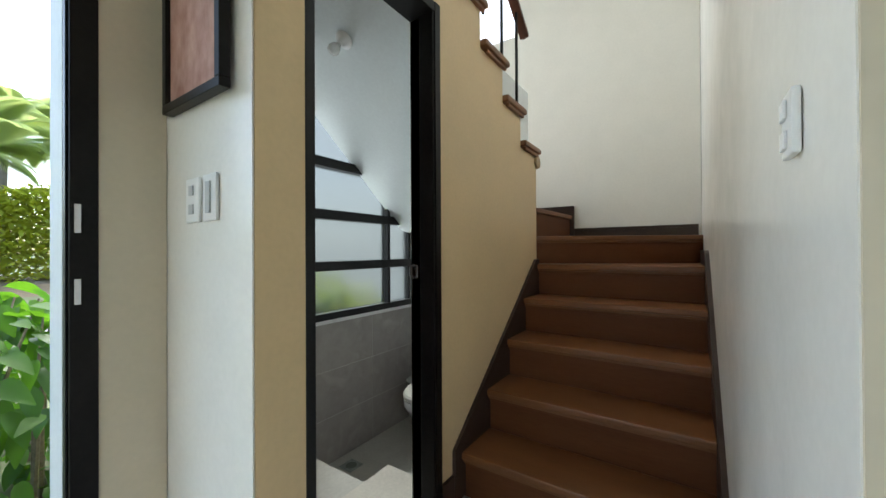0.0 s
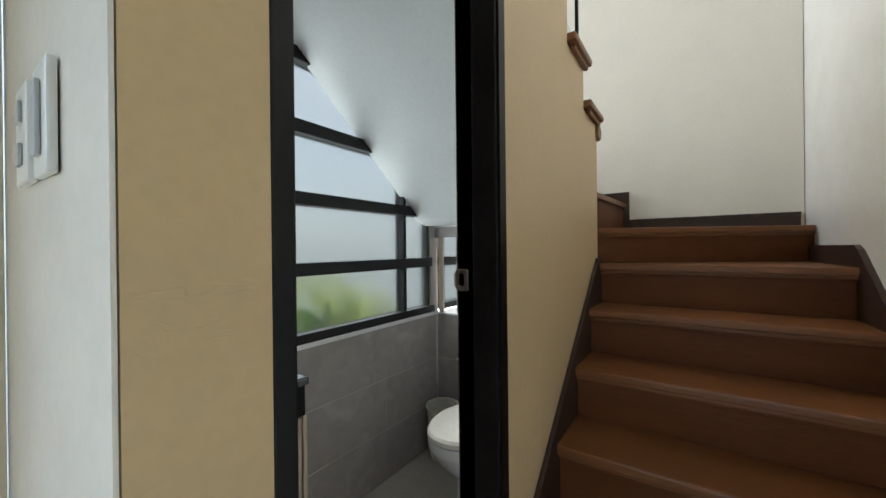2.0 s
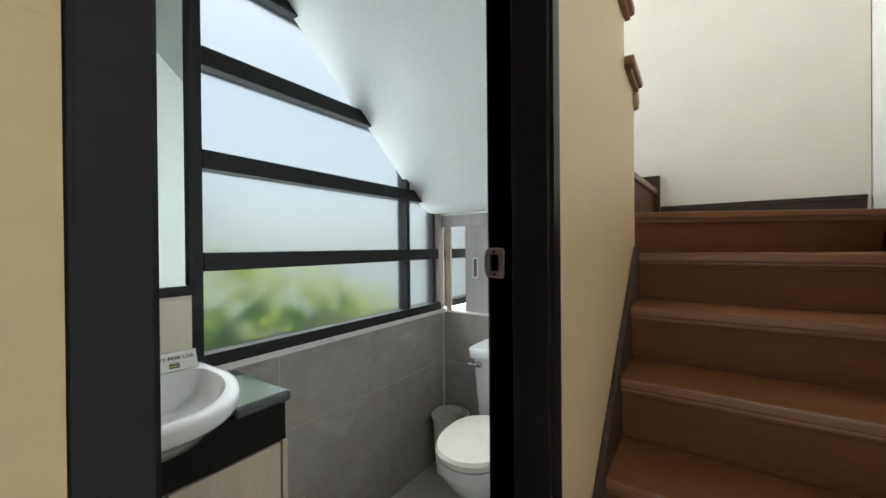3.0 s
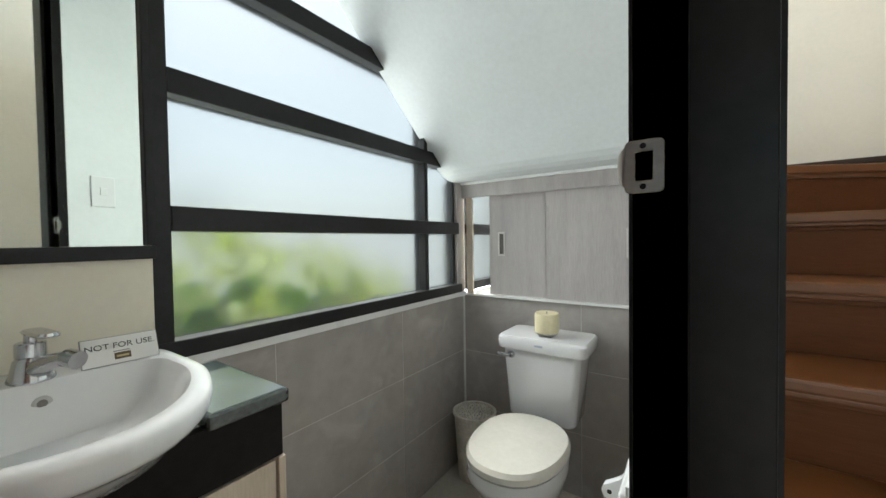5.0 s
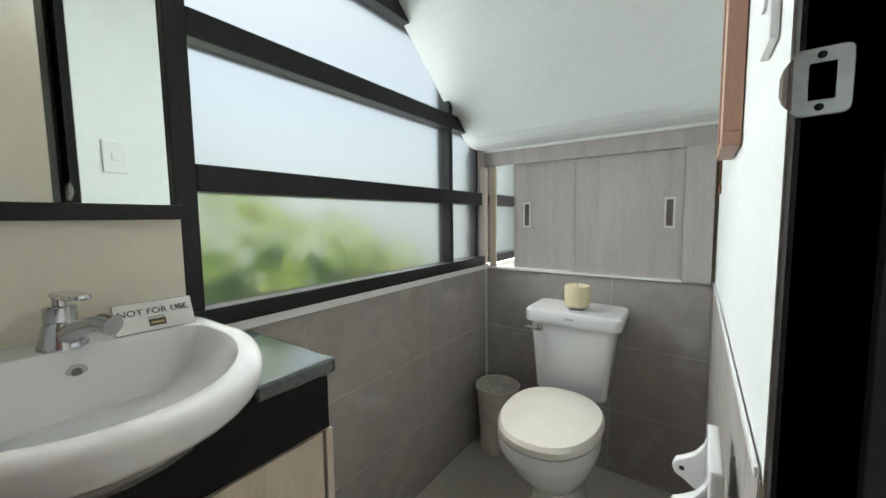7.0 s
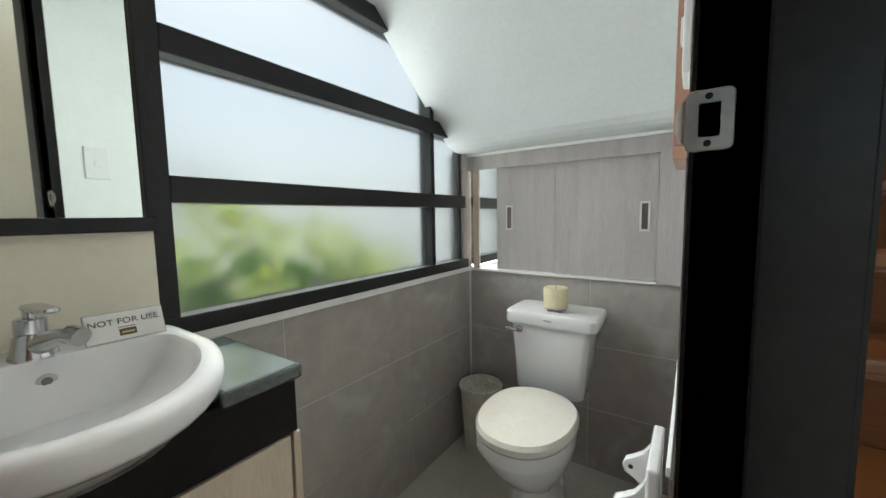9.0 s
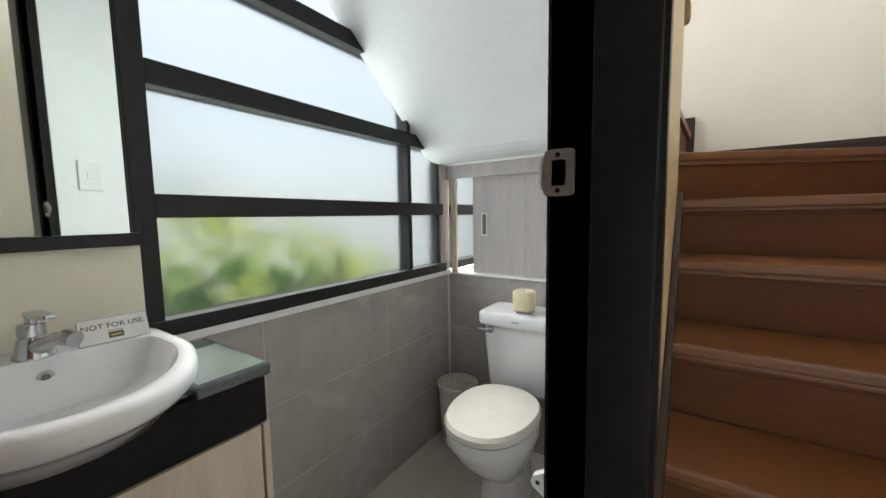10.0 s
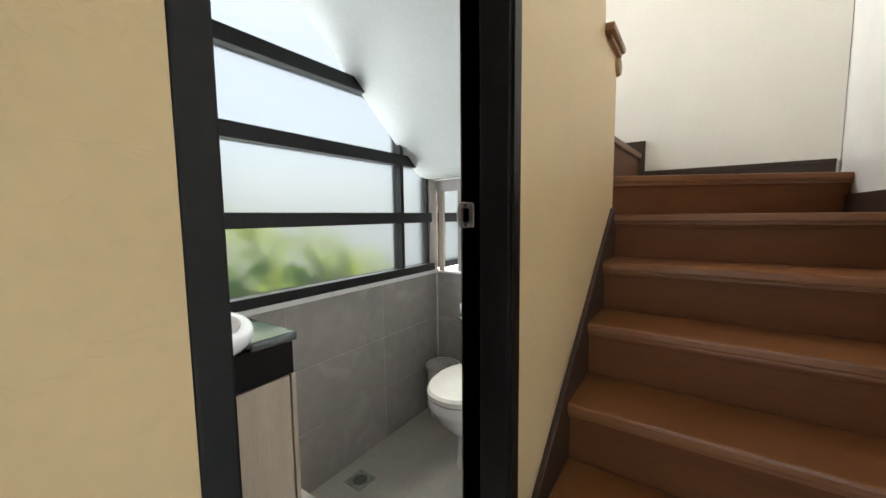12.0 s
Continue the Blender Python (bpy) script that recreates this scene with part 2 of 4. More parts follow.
X2, X3, Z2, Z3 = -1.90, -1.28, 3.05, 4.7
for p in ((XW - 0.2, X2, 0, TOP), (X3, XR - 0.002, 0, TOP), (X2, X3, 0, Z2), (X2, X3, Z3, TOP)):
    part("wall_panel", box(p[0], p[1], YL, YL + 0.15, p[2], p[3]), CREAM, wl)
# assumed window, added for the bright glow; clear glass keeps it bright
win2 = empty("window_2", "assumed clear-glass window high over the stair landing", "window", kind="structure")
part("pane", box(X2, X3, YL + 0.07, YL + 0.076, Z2, Z3), CLEAR, win2).visible_shadow = False
part("window_frame", box(X2, X2 + 0.04, YL + 0.05, YL + 0.1, Z2, Z3), FRAME, win2)
part("window_frame", box(X3 - 0.04, X3, YL + 0.05, YL + 0.1, Z2, Z3), FRAME, win2)
setting("ceiling_hall", box(-1.45, 3.2, -3.6, 0.83, 2.7, 2.85), SOFFIT, "white hall ceiling", "ceiling")
setting("ceiling_stairwell", box(-2.2, 0.3, 0.83, YL + 0.2, TOP, TOP + 0.1), SOFFIT, "white ceiling high over the stairwell", "ceiling")
setting("wall_stairwell_south", box(XW - 0.2, XR + 0.12, 0.832, 0.95, 2.7, TOP), CREAM, "cream wall high over the hall", "wall")


# unseen hall walls far behind, with large made-up openings sized to light the hall
def hall_wall(name, x0, x1, y0, y1, ax, w0, w1):
    ob = empty(name, "unseen cream hall wall with an opening added for light", "wall", kind="structure")
    if ax == 'x':
        pieces = ((x0, w0, y0, y1, 0, 2.7), (w1, x1, y0, y1, 0, 2.7), (w0, w1, y0, y1, 2.35, 2.7), (w0, w1, y0, y1, 0, 0.25))
    else:
        pieces = ((x0, x1, y0, w0, 0, 2.7), (x0, x1, w1, y1, 0, 2.7), (x0, x1, w0, w1, 2.35, 2.7), (x0, x1, w0, w1, 0, 0.25))
    for p in pieces:
        part("wall_panel", box(*p), CREAM, ob)


hall_wall("wall_south", -1.45, 3.2, -3.75, -3.602, 'x', 0.0, 2.4)
hall_wall("wall_west", -1.45, -1.2555, -3.6, -0.45, 'y', -3.45, -0.75)
# unseen, left without an opening to keep the front stub dim
setting("wall_east", box(3.202, 3.35, -3.75, 0.87, 0, 2.7), CREAM, "unseen plain cream hall wall", "wall")

# door wall and stair-side wall: stepped top under the upper flight
UPY, UPZ, UPRUN, UPRISE = 2.672, 1.745, 0.255, 0.185
steps = [(YD1, 2.06), (YD1, 0.0), (2.655, 0.0), (2.655, UPZ - 0.045)]
y = UPY - 0.03
for i in range(8):
    steps += [(y - UPRUN, UPZ + i * UPRISE - 0.045), (y - UPRUN, UPZ + (i + 1) * UPRISE - 0.045)]
    y -= UPRUN
    if y - UPRUN < YD0:
        break
steps[-1] = (y, steps[-1][1])
steps += [(0.832, steps[-1][1]), (0.832, 2.06)]
setting("wall_stair_side", prism(steps, 'x', XI, XO), BEIGE, "beige plastered wall under the staircase", "wall")
setting("wall_lining", box(XI - 0.006, XI - 0.001, YD1 + 0.025, YB, 0.6, 2.2), SOFFIT, "white painted wall above grey wall tiles", "wall")
setting("wall_back_room", box(XW - 0.1, XI, YB + 0.012, YB + 0.06, -0.45, 0.6), SOFFIT, "wall behind the toilet", "wall")
setting("wall_below_window", box(XW - 0.15, XW - 0.012, 1.32, YL, -0.45, 0.6), SOFFIT, "low wall under the frosted window", "wall")
setting("wall_mirror_side", prism([(XW - 0.15, 0.832), (-1.846, 0.832), (-1.882, 1.325), (XW - 0.15, 1.325)], "z", -0.45, TOP), WARM, "cream wall behind the washbasin", "wall")
setting("window_sill", box(XW - 0.03, XW + 0.020, 1.326, YB, 0.6005, 0.6255, bevel=0.003), PLASTIC, "white ledge under the frosted window", "sill")

# soffit under the upper flight
S0 = (2.585, 1.268)
SL = 0.833
up = (1.25, S0[1] + SL * (S0[0] - 1.25))
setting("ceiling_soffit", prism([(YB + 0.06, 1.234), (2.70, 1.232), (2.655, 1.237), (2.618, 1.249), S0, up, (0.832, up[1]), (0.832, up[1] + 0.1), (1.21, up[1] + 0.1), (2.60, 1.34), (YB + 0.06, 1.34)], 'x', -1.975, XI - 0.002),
        SOFFIT_DIM, "white sloping soffit under the stairs", "ceiling")

# lower flight, winders and landing
stairs = empty("staircase", "dark reddish-brown wooden staircase with winder steps", "staircase", kind="structure")
XL, XS = -0.830, 0.09
ys = [NOSE0 + RUN * i for i in range(5)]
for i, yn in enumerate(ys):
    zt = RISE * (i + 1)
    yb = ys[i + 1] + 0.03 if i < 4 else 3.45
    if i < 4:
        part("tread", box(XL, XS, yn, yb, zt - 0.032, zt, bevel=0.008), STAIR, stairs)
    else:
        part("tread", prism([(XL, yn), (XS, yn), (XS, 3.34), (-0.95, 2.75), (-0.95, 2.66), (XL, 2.66)], 'z', zt - 0.032, zt, bevel=0.006), STAIR, stairs)
    part("riser", box(XL, XS, yn + 0.032, yn + 0.050, zt - RISE - 0.008, zt - 0.032), STAIR_SHADED, stairs)
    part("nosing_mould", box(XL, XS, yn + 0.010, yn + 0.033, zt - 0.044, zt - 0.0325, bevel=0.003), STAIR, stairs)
    part("cove_mould", box(XL, XS, yn + 0.021, yn + 0.033, zt - 0.058, zt - 0.0445, bevel=0.003), STAIR_SHADED, stairs)
z6 = 1.172
part("tread", prism([(-0.95, 2.657), (XS, 3.245), (XS, YL - 0.02), (-0.95, YL - 0.02)], 'z', z6 - 0.032, z6, bevel=0.006), STAIR, stairs)
part("riser", prism([(-0.95, 2.685), (XS, 3.275), (XS, 3.295), (-0.95, 2.705)], 'z', z6 - RISE, z6 - 0.032), STAIR_SHADED, stairs)
part("nosing_mould", prism([(-0.95, 2.67), (XS, 3.261), (XS, 3.278), (-0.95, 2.687)], 'z', z6 - 0.047, z6 - 0.032), STAIR, stairs)
z7 = 1.366
part("tread", prism([(-0.845, 2.70), (-0.80, YL - 0.02), (-1.5, YL - 0.02)], 'z', z7 - 0.032, z7, bevel=0.005), STAIR, stairs)
part("riser", prism([(-0.86, 2.72), (-0.82, YL - 0.02), (-0.84, YL - 0.02), (-0.88, 2.72)], 'z', z7 - RISE, z7 - 0.032), STAIR_SHADED, stairs)
z8 = 1.560
part("tread", prism([(-0.87, 2.70), (-1.40, YL - 0.02), (XW + 0.05, YL - 0.02), (XW + 0.05, 2.70)], 'z', z8 - 0.032, z8, bevel=0.005), STAIR, stairs)
part("riser", prism([(-0.89, 2.72), (-1.42, YL - 0.02), (-1.44, YL - 0.02), (-0.91, 2.72)], 'z', z8 - RISE, z8 - 0.032), STAIR, stairs)

# upper flight
upper = empty("upper_flight", "upper wooden flight with moulded tread ends", "staircase", kind="structure")
for i in range(8):
    yn, zt = UPY - UPRUN * i, UPZ + UPRISE * i
    if yn - UPRUN < 0.95:
        break
    part("tread", box(XW + 0.05, XO + 0.035, yn - UPRUN - 0.03, yn, zt - 0.034, zt, bevel=0.012), TREADEND, upper)
    part("tread_end_mould", box(XO + 0.001, XO + 0.02, yn - UPRUN + 0.01, yn - 0.015, zt - 0.052, zt - 0.034, bevel=0.005), TREADEND, upper)
    part("riser", box(XW + 0.05, XI, yn - 0.045, yn - 0.03, zt - UPRISE, zt - 0.034), STAIR, upper)

# skirting along the flight
SKT = 0.018


def lean(bm):
    """Follow the stair's outer wall, which runs slightly askew."""
    for v in bm.verts:
        v.co.x += (YL - v.co.y) * 0.0098
    return bm


setting("skirting_stair_wall", prism([(1.60, 0.0), (1.60, 0.225), (2.60, 1.015), (2.654, 1.015), (2.654, 0.6), (2.0, 0.0)], 'x', XO + 0.001, XO + SKT, bevel=0.003), SKIRT,
        "dark wooden skirting rising along the stairs", "skirting")
setting("skirting_outer_wall", lean(prism([(1.50, 0.0), (1.50, 0.13), (2.64, 1.054), (2.68, 1.07), (YL - 0.02, 1.07), (YL - 0.02, 0.9), (2.2, 0.0)], 'x', XR - SKT, XR + 0.004, bevel=0.003)), SKIRT,
        "dark wooden skirting rising along the stairs", "skirting")
setting("skirting_landing", box(-0.783, XR - SKT - 0.001, YL - 0.02, YL - 0.001, z6 - 0.02, 1.256, bevel=0.004), SKIRT, "dark skirting along the landing wall", "skirting")
setting("skirting_winder", box(-1.96, -0.784, YL - 0.022, YL - 0.001, z6 - 0.02, 1.447, bevel=0.004), SKIRT, "taller dark skirting beside the winder steps", "skirting")
setting("skirting_door_side", box(XO + 0.001, XO + 0.016, YD1 + 0.055, 1.599, 0, 0.125, bevel=0.004), SKIRT, "dark low skirting beside the door", "skirting")

# door frame of the small room
frame_ob = empty("door_frame", "black lacquered door frame with steel strike plate", "door frame", kind="structure")
part("jamb_right", prism([(XI - 0.004, YD1), (XO + 0.018, YD1), (XO + 0.018, YD1 + 0.034), (XO, YD1 + 0.034), (XO, YD1 + 0.025), (XI - 0.004, YD1 + 0.025)], 'z', 0, 2.06), BLACK, frame_ob)
part("stop_right", box(XO - 0.055, XO + 0.012, YD1 - 0.012, YD1 - 0.001, 0, 2.05, bevel=0.002), BLACK, frame_ob)
part("jamb_left", box(XI - 0.004, -0.818, 0.881, 0.911, 0, 2.06, bevel=0.003), FRAME, frame_ob)
part("head", box(XI - 0.004, XO + 0.016, 0.9115, YD1, 2.02, 2.06, bevel=0.003), BLACK, frame_ob)

# frosted window
window = empty("window_1", "large black-framed window with frosted glass panes", "window", kind="structure")


def bar(x0, x1, y0, y1, z0, z1):
    part("frame_bar", box(x0, x1, y0, y1, z0, z1, bevel=0.004), FRAME, window)


WZ = [0.672] + [1.009 + 0.341 * i for i in range(12)]
for seg0, seg1, cols in ((1.384, 2.725, ((1.384, 2.420), (2.447, 2.705))), (2.86, 3.40, ((2.88, 3.38),))):
    bar(-2.02, XW + 0.025, seg0 - (0.058 if seg0 < 2 else 0.02), seg1 + 0.02, WZ[0] - 0.046, WZ[0])
    for i in range(1, 13):
        bar(-2.02, XW + 0.02, seg0, seg1, WZ[i] - 0.063, WZ[i])
    for c0, c1 in cols:
        for i in range(12):
            g = part("pane", box(XG - 0.003, XG + 0.003, c0 - 0.005, c1 + 0.005, WZ[i] - 0.005, WZ[i + 1] - 0.058), FROST, window)
            g.visible_shadow = False
bar(-2.02, XW + 0.022, 1.326, 1.384, 0.626, TOP)
bar(-2.02, XW + 0.018, 2.420, 2.447, WZ[0], TOP)
bar(-2.02, XW - 0.008, 2.705, 2.722, WZ[0], TOP)
bar(-2.02, XW + 0.018, 2.86, 2.88, WZ[0], TOP)
bar(-2.02, XW + 0.018, 3.38, YL, WZ[0], TOP)

# ---- wall tiles ----
def tiles(owner, axis, face, a0, a1, z_top, z_low, joints, zj, out):
    """Rectangular tiles between joints, proud of a grout bed."""
    us = [a0] + [j for j in joints if a0 < j < a1] + [a1]
    zs = [z_top] + [q for q in zj if z_low < q < z_top] + [z_low]
    for u0, u1 in zip(us, us[1:]):
        for zt, zb in zip(zs, zs[1:]):
            g = 0.0015
            if axis == 'x':
                b = box(min(face, face + out), max(face, face + out), u0 + g, u1 - g, zb + g, zt - g, bevel=0.0008, seg=1)
            else:
                b = box(u0 + g, u1 - g, min(face, face + out), max(face, face + out), zb + g, zt - g, bevel=0.0008, seg=1)
            part("tile", b, TILE, owner)


ZJ = (0.285, -0.025)
tw = setting("grout_window_wall", box(XW - 0.011, XW - 0.004, 1.326, YB, ZS, 0.6), GROUT, "grey tiled wall under the window", "tiled wall")
tiles(tw, 'x', XW - 0.004, 1.326, YB - 0.008, 0.6, ZS, (1.66, 2.268), ZJ, 0.0013)
tb = setting("grout_back_wall", box(XW + 0.004, XI, YB + 0.004, YB + 0.011, ZS, 0.6), GROUT, "dark grey tiled wall behind the toilet", "tiled wall")
tiles(tb, 'y', YB + 0.004, XW + 0.005, XI - 0.012, 0.6, ZS, (-1.32,), ZJ, -0.0013)
tr = setting("grout_right_wall", box(XI - 0.008, XI - 0.002, YST, YB - 0.008, ZS, 0.6), GROUT, "grey tiled wainscot", "tiled wall")
tiles(tr, 'x', XI - 0.008, YST, YB - 0.006, 0.6, ZS, (1.6, 2.2), ZJ, -0.0013)

# ---- vanity ----
van = empty("vanity_cabinet", "pale wood vanity cabinet with black stone apron and counter", "cabinet", (-1.6, 1.1, 0))
V = (-1.6, 1.1, 0)
part("counter", local(box(-1.875, -1.555, 1.294, 1.447, 0.592, 0.622, bevel=0.01, seg=3), V), COUNTER, van, "dark polished stone counter")
part("counter", local(box(-1.84, -1.555, 0.84, 0.955, 0.592, 0.622, bevel=0.01, seg=3), V), COUNTER, van, "dark polished stone counter")
part("apron", local(box(-1.600, -1.578, 0.84, 1.441, 0.480, 0.591), V), BLACK, van, "black apron panel")
part("apron_end", local(box(-1.87, -1.601, 1.42, 1.441, 0.480, 0.591), V), BLACK, van, "black apron panel")
part("side_panel", local(box(-1.87, -1.572, 1.429, 1.444, 0.0, 0.479, bevel=0.002), V), PALEWOOD, van)
part("body", local(box(-1.84, -1.600, 0.84, 1.422, 0.0, 0.478), V), PALEWOOD, van)
for y0, y1, h in ((1.160, 1.426, 1.209), (0.86, 1.156, 1.103)):
    d = part("door", local(box(-1.598, -1.578, y0, y1, 0.03, 0.474, bevel=0.002), V), PALEWOOD, van)
    part("handle", local(tube([(-1.580, h, 0.435), (-1.560, h, 0.436), (-1.553, h, 0.430), (-1.551, h, 0.418), (-1.551, h, 0.272), (-1.553, h, 0.260), (-1.560, h, 0.254), (-1.580, h, 0.255)], 0.0065), V), STEEL, d, "brushed steel bow handle")

basin = empty("washbasin", "white porcelain semi-recessed washbasin on the counter", "sink", (-1.7, 1.095, 0.6195))
BO = (-1.7, 1.095, 0.63)


def basin_ring(sx, sy, z, back, n=48):
    ring = []
    for i in range(n):
        a = 2 * math.pi * i / n
        c, s = math.cos(a), math.sin(a)
        x = -1.655 + (0.25 * sx * abs(c) ** 1.28 if c > 0 else -0.215 * back * abs(c) ** 0.25)
        ring.append((x, 1.127 + 0.200 * sy * math.copysign(abs(s) ** (0.92 if c > 0 else 0.5), s), z))
    return ring


part("bowl", local(loft([basin_ring(.25, .3, .575, .5), basin_ring(.42, .56, .580, .8), basin_ring(.60, .76, .600, .95), basin_ring(.76, .87, .632, .98), basin_ring(.88, .935, .654, .99), basin_ring(.965, .98, .662, 1), basin_ring(1, 1, .672, 1), basin_ring(1.004, 1.004, .684, 1), basin_ring(1, 1, .692, 1),
                   basin_ring(.985, .988, .697, .99), basin_ring(.955, .96, .7015, .97), basin_ring(.90, .90, .7025, .58), basin_ring(.855, .855, .7005, .53), basin_ring(.82, .82, .690, .5), basin_ring(.73, .74, .645, .42), basin_ring(.52, .55, .610, .35),
                   basin_ring(.2, .2, .598, .15)]), BO), PORC, basin, smooth=True)
part("overflow_hole", local(lathe([(0.011, 0), (0.0125, 0.003), (0.009, 0.004)], 1.134, 0.668, 20, 'x', -1.757), BO), STEEL, basin)
# solid dark disc paints the shade in the overflow hole
part("overflow_opening", local(lathe([(0.0002, 0), (0.0065, 0), (0.0065, 0.0048), (0.0002, 0.0048)], 1.134, 0.668, 20, 'x', -1.757), BO), RECESS_DARK, basin)

# ---- toilet ----
toi = empty("toilet", "white porcelain toilet with closed cream seat lid", "toilet", (-1.42, 2.4, ZS))
TO = (-1.42, 2.4, ZS)


def oval(cx, cy, rx, ryf, ryb, z, n=40, p=0.9):
    out = []
    for i in range(n):
        a = 2 * math.pi * i / n
        c, s = math.cos(a), math.sin(a)
        out.append((cx + rx * math.copysign(abs(c) ** p, c), cy + (ryb if s > 0 else ryf) * math.copysign(abs(s) ** p, s), z))
    return out


CX = -1.436
part("bowl", local(loft([oval(CX, 2.42, .10, .14, .24, ZS), oval(CX, 2.42, .095, .13, .23, ZS + .05), oval(CX, 2.42, .09, .12, .22, ZS + .16), oval(CX, 2.37, .11, .15, .22, ZS + .22),
                   oval(CX, 2.34, .155, .20, .22, ZS + .31), oval(CX, 2.33, .174, .23, .22, ZS + .37), oval(CX, 2.325, .178, .24, .22, ZS + .395), oval(CX, 2.325, .178, .24, .22, ZS + .435)]), TO), PORC, toi, smooth=True)
part("seat_lid", local(loft([oval(CX + .004, 2.325, .172, .24, .20, ZS + .439), oval(CX + .004, 2.325, .179, .248, .205, ZS + .447), oval(CX + .004, 2.325, .180, .25, .205, ZS + .468), oval(CX + .004, 2.325, .171, .24, .195, ZS + .482),
                       oval(CX, 2.325, .12, .17, .14, ZS + .490), oval(CX, 2.325, .02, .03, .02, ZS + .492)]), TO), SEAT, toi, "cream plastic lid with a worn film", smooth=True)


def rrect(cx, cy, hx, hy, z, r=0.03, n=6):
    out = []
    for qx, qy, a0 in ((1, 1, 0), (-1, 1, 90), (-1, -1, 180), (1, -1, 270)):
        for k in range(n):
            a = radians(a0 + 90 * k / (n - 1))
            out.append((cx + qx * (hx - r) + r * math.cos(a), cy + qy * (hy - r) + r * math.sin(a), z))
    return out


TY = 2.665
part("tank", local(loft([rrect(CX - .005, TY, .140, .085, ZS + .43), rrect(CX - .005, TY, .150, .095, ZS + .445), rrect(CX - .004, TY, .176, .105, ZS + .76)]), TO), PORC, toi, smooth=True)
part("tank_lid", local(loft([rrect(CX, TY, .195, .12, ZS + .748), rrect(CX, TY, .199, .122, ZS + .755), rrect(CX, TY, .199, .122, ZS + .795), rrect(CX, TY, .192, .115, ZS + .805)]), TO), PORC, toi, smooth=True)
lever = part("flush_lever", local(tube([(CX - .132, 2.540, ZS + .718), (CX - .150, 2.535, ZS + .719), (CX - .172, 2.535, ZS + .721), (CX - .190, 2.537, ZS + .722)], [0.0085, 0.008, 0.0095, 0.006]), TO), CHROME, toi, "chrome flush lever", smooth=True)
part("pivot", local(lathe([(0.016, 0.0), (0.0165, -0.006), (0.012, -0.018), (0.009, -0.022)], CX - .132, ZS + .718, 20, 'y', 2.563), TO), CHROME, lever, smooth=True)
part("maker_mark", local(box(CX - .018, CX + .018, 2.5425, 2.5440, ZS + .772, ZS + .781), TO), mat("pale_blue_print", (0.42, 0.47, 0.55), 0.4), toi, "small faded print on the tank lid")

# ---- storage behind the toilet ----
cab = empty("sliding_cabinet", "grey wood-grain wall cabinet with two sliding doors", "cabinet", (-1.45, 2.8, 0.6))
CO = (-1.45, 2.8, 0.6)
part("post_cap", local(box(-2.05, -1.964, 2.724, 2.7845, 1.1495, 1.2315), CO), GREYWOOD, cab)
part("header", local(box(-2.05, XI - 0.02, 2.785, 2.805, 1.15, 1.2215), CO), GREYWOOD, cab)
part("post", local(box(-2.05, -1.960, 2.724, 2.805, 0.6265, 1.149), CO), GREYWOOD, cab)
part("post", local(box(-1.055, XI - 0.02, 2.776, 2.798, 0.607, 1.149, bevel=0.001), CO), GREYWOOD, cab)
part("inner_post", local(box(-1.943, -1.907, 2.80, 2.815, 0.6125, 1.149), CO), PALEWOOD, cab)
part("shelf", local(box(-1.96, XI - 0.02, 2.79, 3.35, 0.602, 0.612), CO), PLASTIC, cab)
part("inner_back", local(box(-1.96, XI - 0.02, 3.36, 3.38, 0.613, 1.25), CO), PLASTIC, cab)
for x0, x1, yy, px in ((-1.805, -1.40, 2.826, -1.738), (-1.490, -1.030, 2.809, -1.106)):
    d = part("door", local(box(x0, x1, yy, yy + 0.016, 0.614, 1.155, bevel=0.0015), CO), GREYWOOD, cab)
    part("edge_band", local(box(x0 - 0.0035, x0 - 0.0002, yy - 0.0015, yy + 0.016, 0.614, 1.155), CO), GREYWOOD, d)
    pb = box(px - .02, px + .02, yy - .003, yy - .0005, .945, .955)
    for a0, a1, b0, b1 in ((px - .02, px + .02, .825, .835), (px - .02, px - .012, .8352, .9448), (px + .012, px + .02, .8352, .9448)):
        add_box(pb, a0, a1, yy - .003, yy - .0005, b0, b1)
    pl = part("pull", local(pb, CO), NICKEL, d, "recessed steel finger pull")
    # dark plate paints the shade inside the finger pull
    part("recess", local(box(px - .012, px + .012, yy - .0012, yy - .0004, .835, .945), CO), RECESS_DARK, pl)

setting("trim_soffit", box(-1.96, XI - 0.003, 2.764, 2.7845, 1.222, 1.256, bevel=0.003), SOFFIT, "white bead under the sloping soffit", "trim")
setting("trim_skirting", box(-0.782, XR - SKT - 0.001, YL - 0.026, YL - 0.0205, 1.236, 1.256, bevel=0.002), SKIRT, "dark moulding on the landing skirting", "trim")

setting("wainscot_cap", box(XI - 0.013, XI - 0.0085, YST, YB - 0.012, 0.601, 0.614, bevel=0.002), PLASTIC, "pale edge strip on the grey wall tiles", "trim")

# ---- mirror ----
mir = empty("wall_mirror", "large wall mirror in a black frame", "mirror", (-1.88, 1.325, 0.889))
part("glass", box(0.004, 0.010, -0.46, -0.018, 0.022, 1.15), MIRROR, mir)
part("frame_bottom", box(0.002, 0.022, -0.47, 0.0, -0.007, 0.0215, bevel=0.003), FRAME, mir)
part("frame_side", box(0.002, 0.022, -0.0175, 0.0, 0.022, 1.18, bevel=0.003), FRAME, mir)
mir.rotation_euler = (0, 0, radians(4.3))

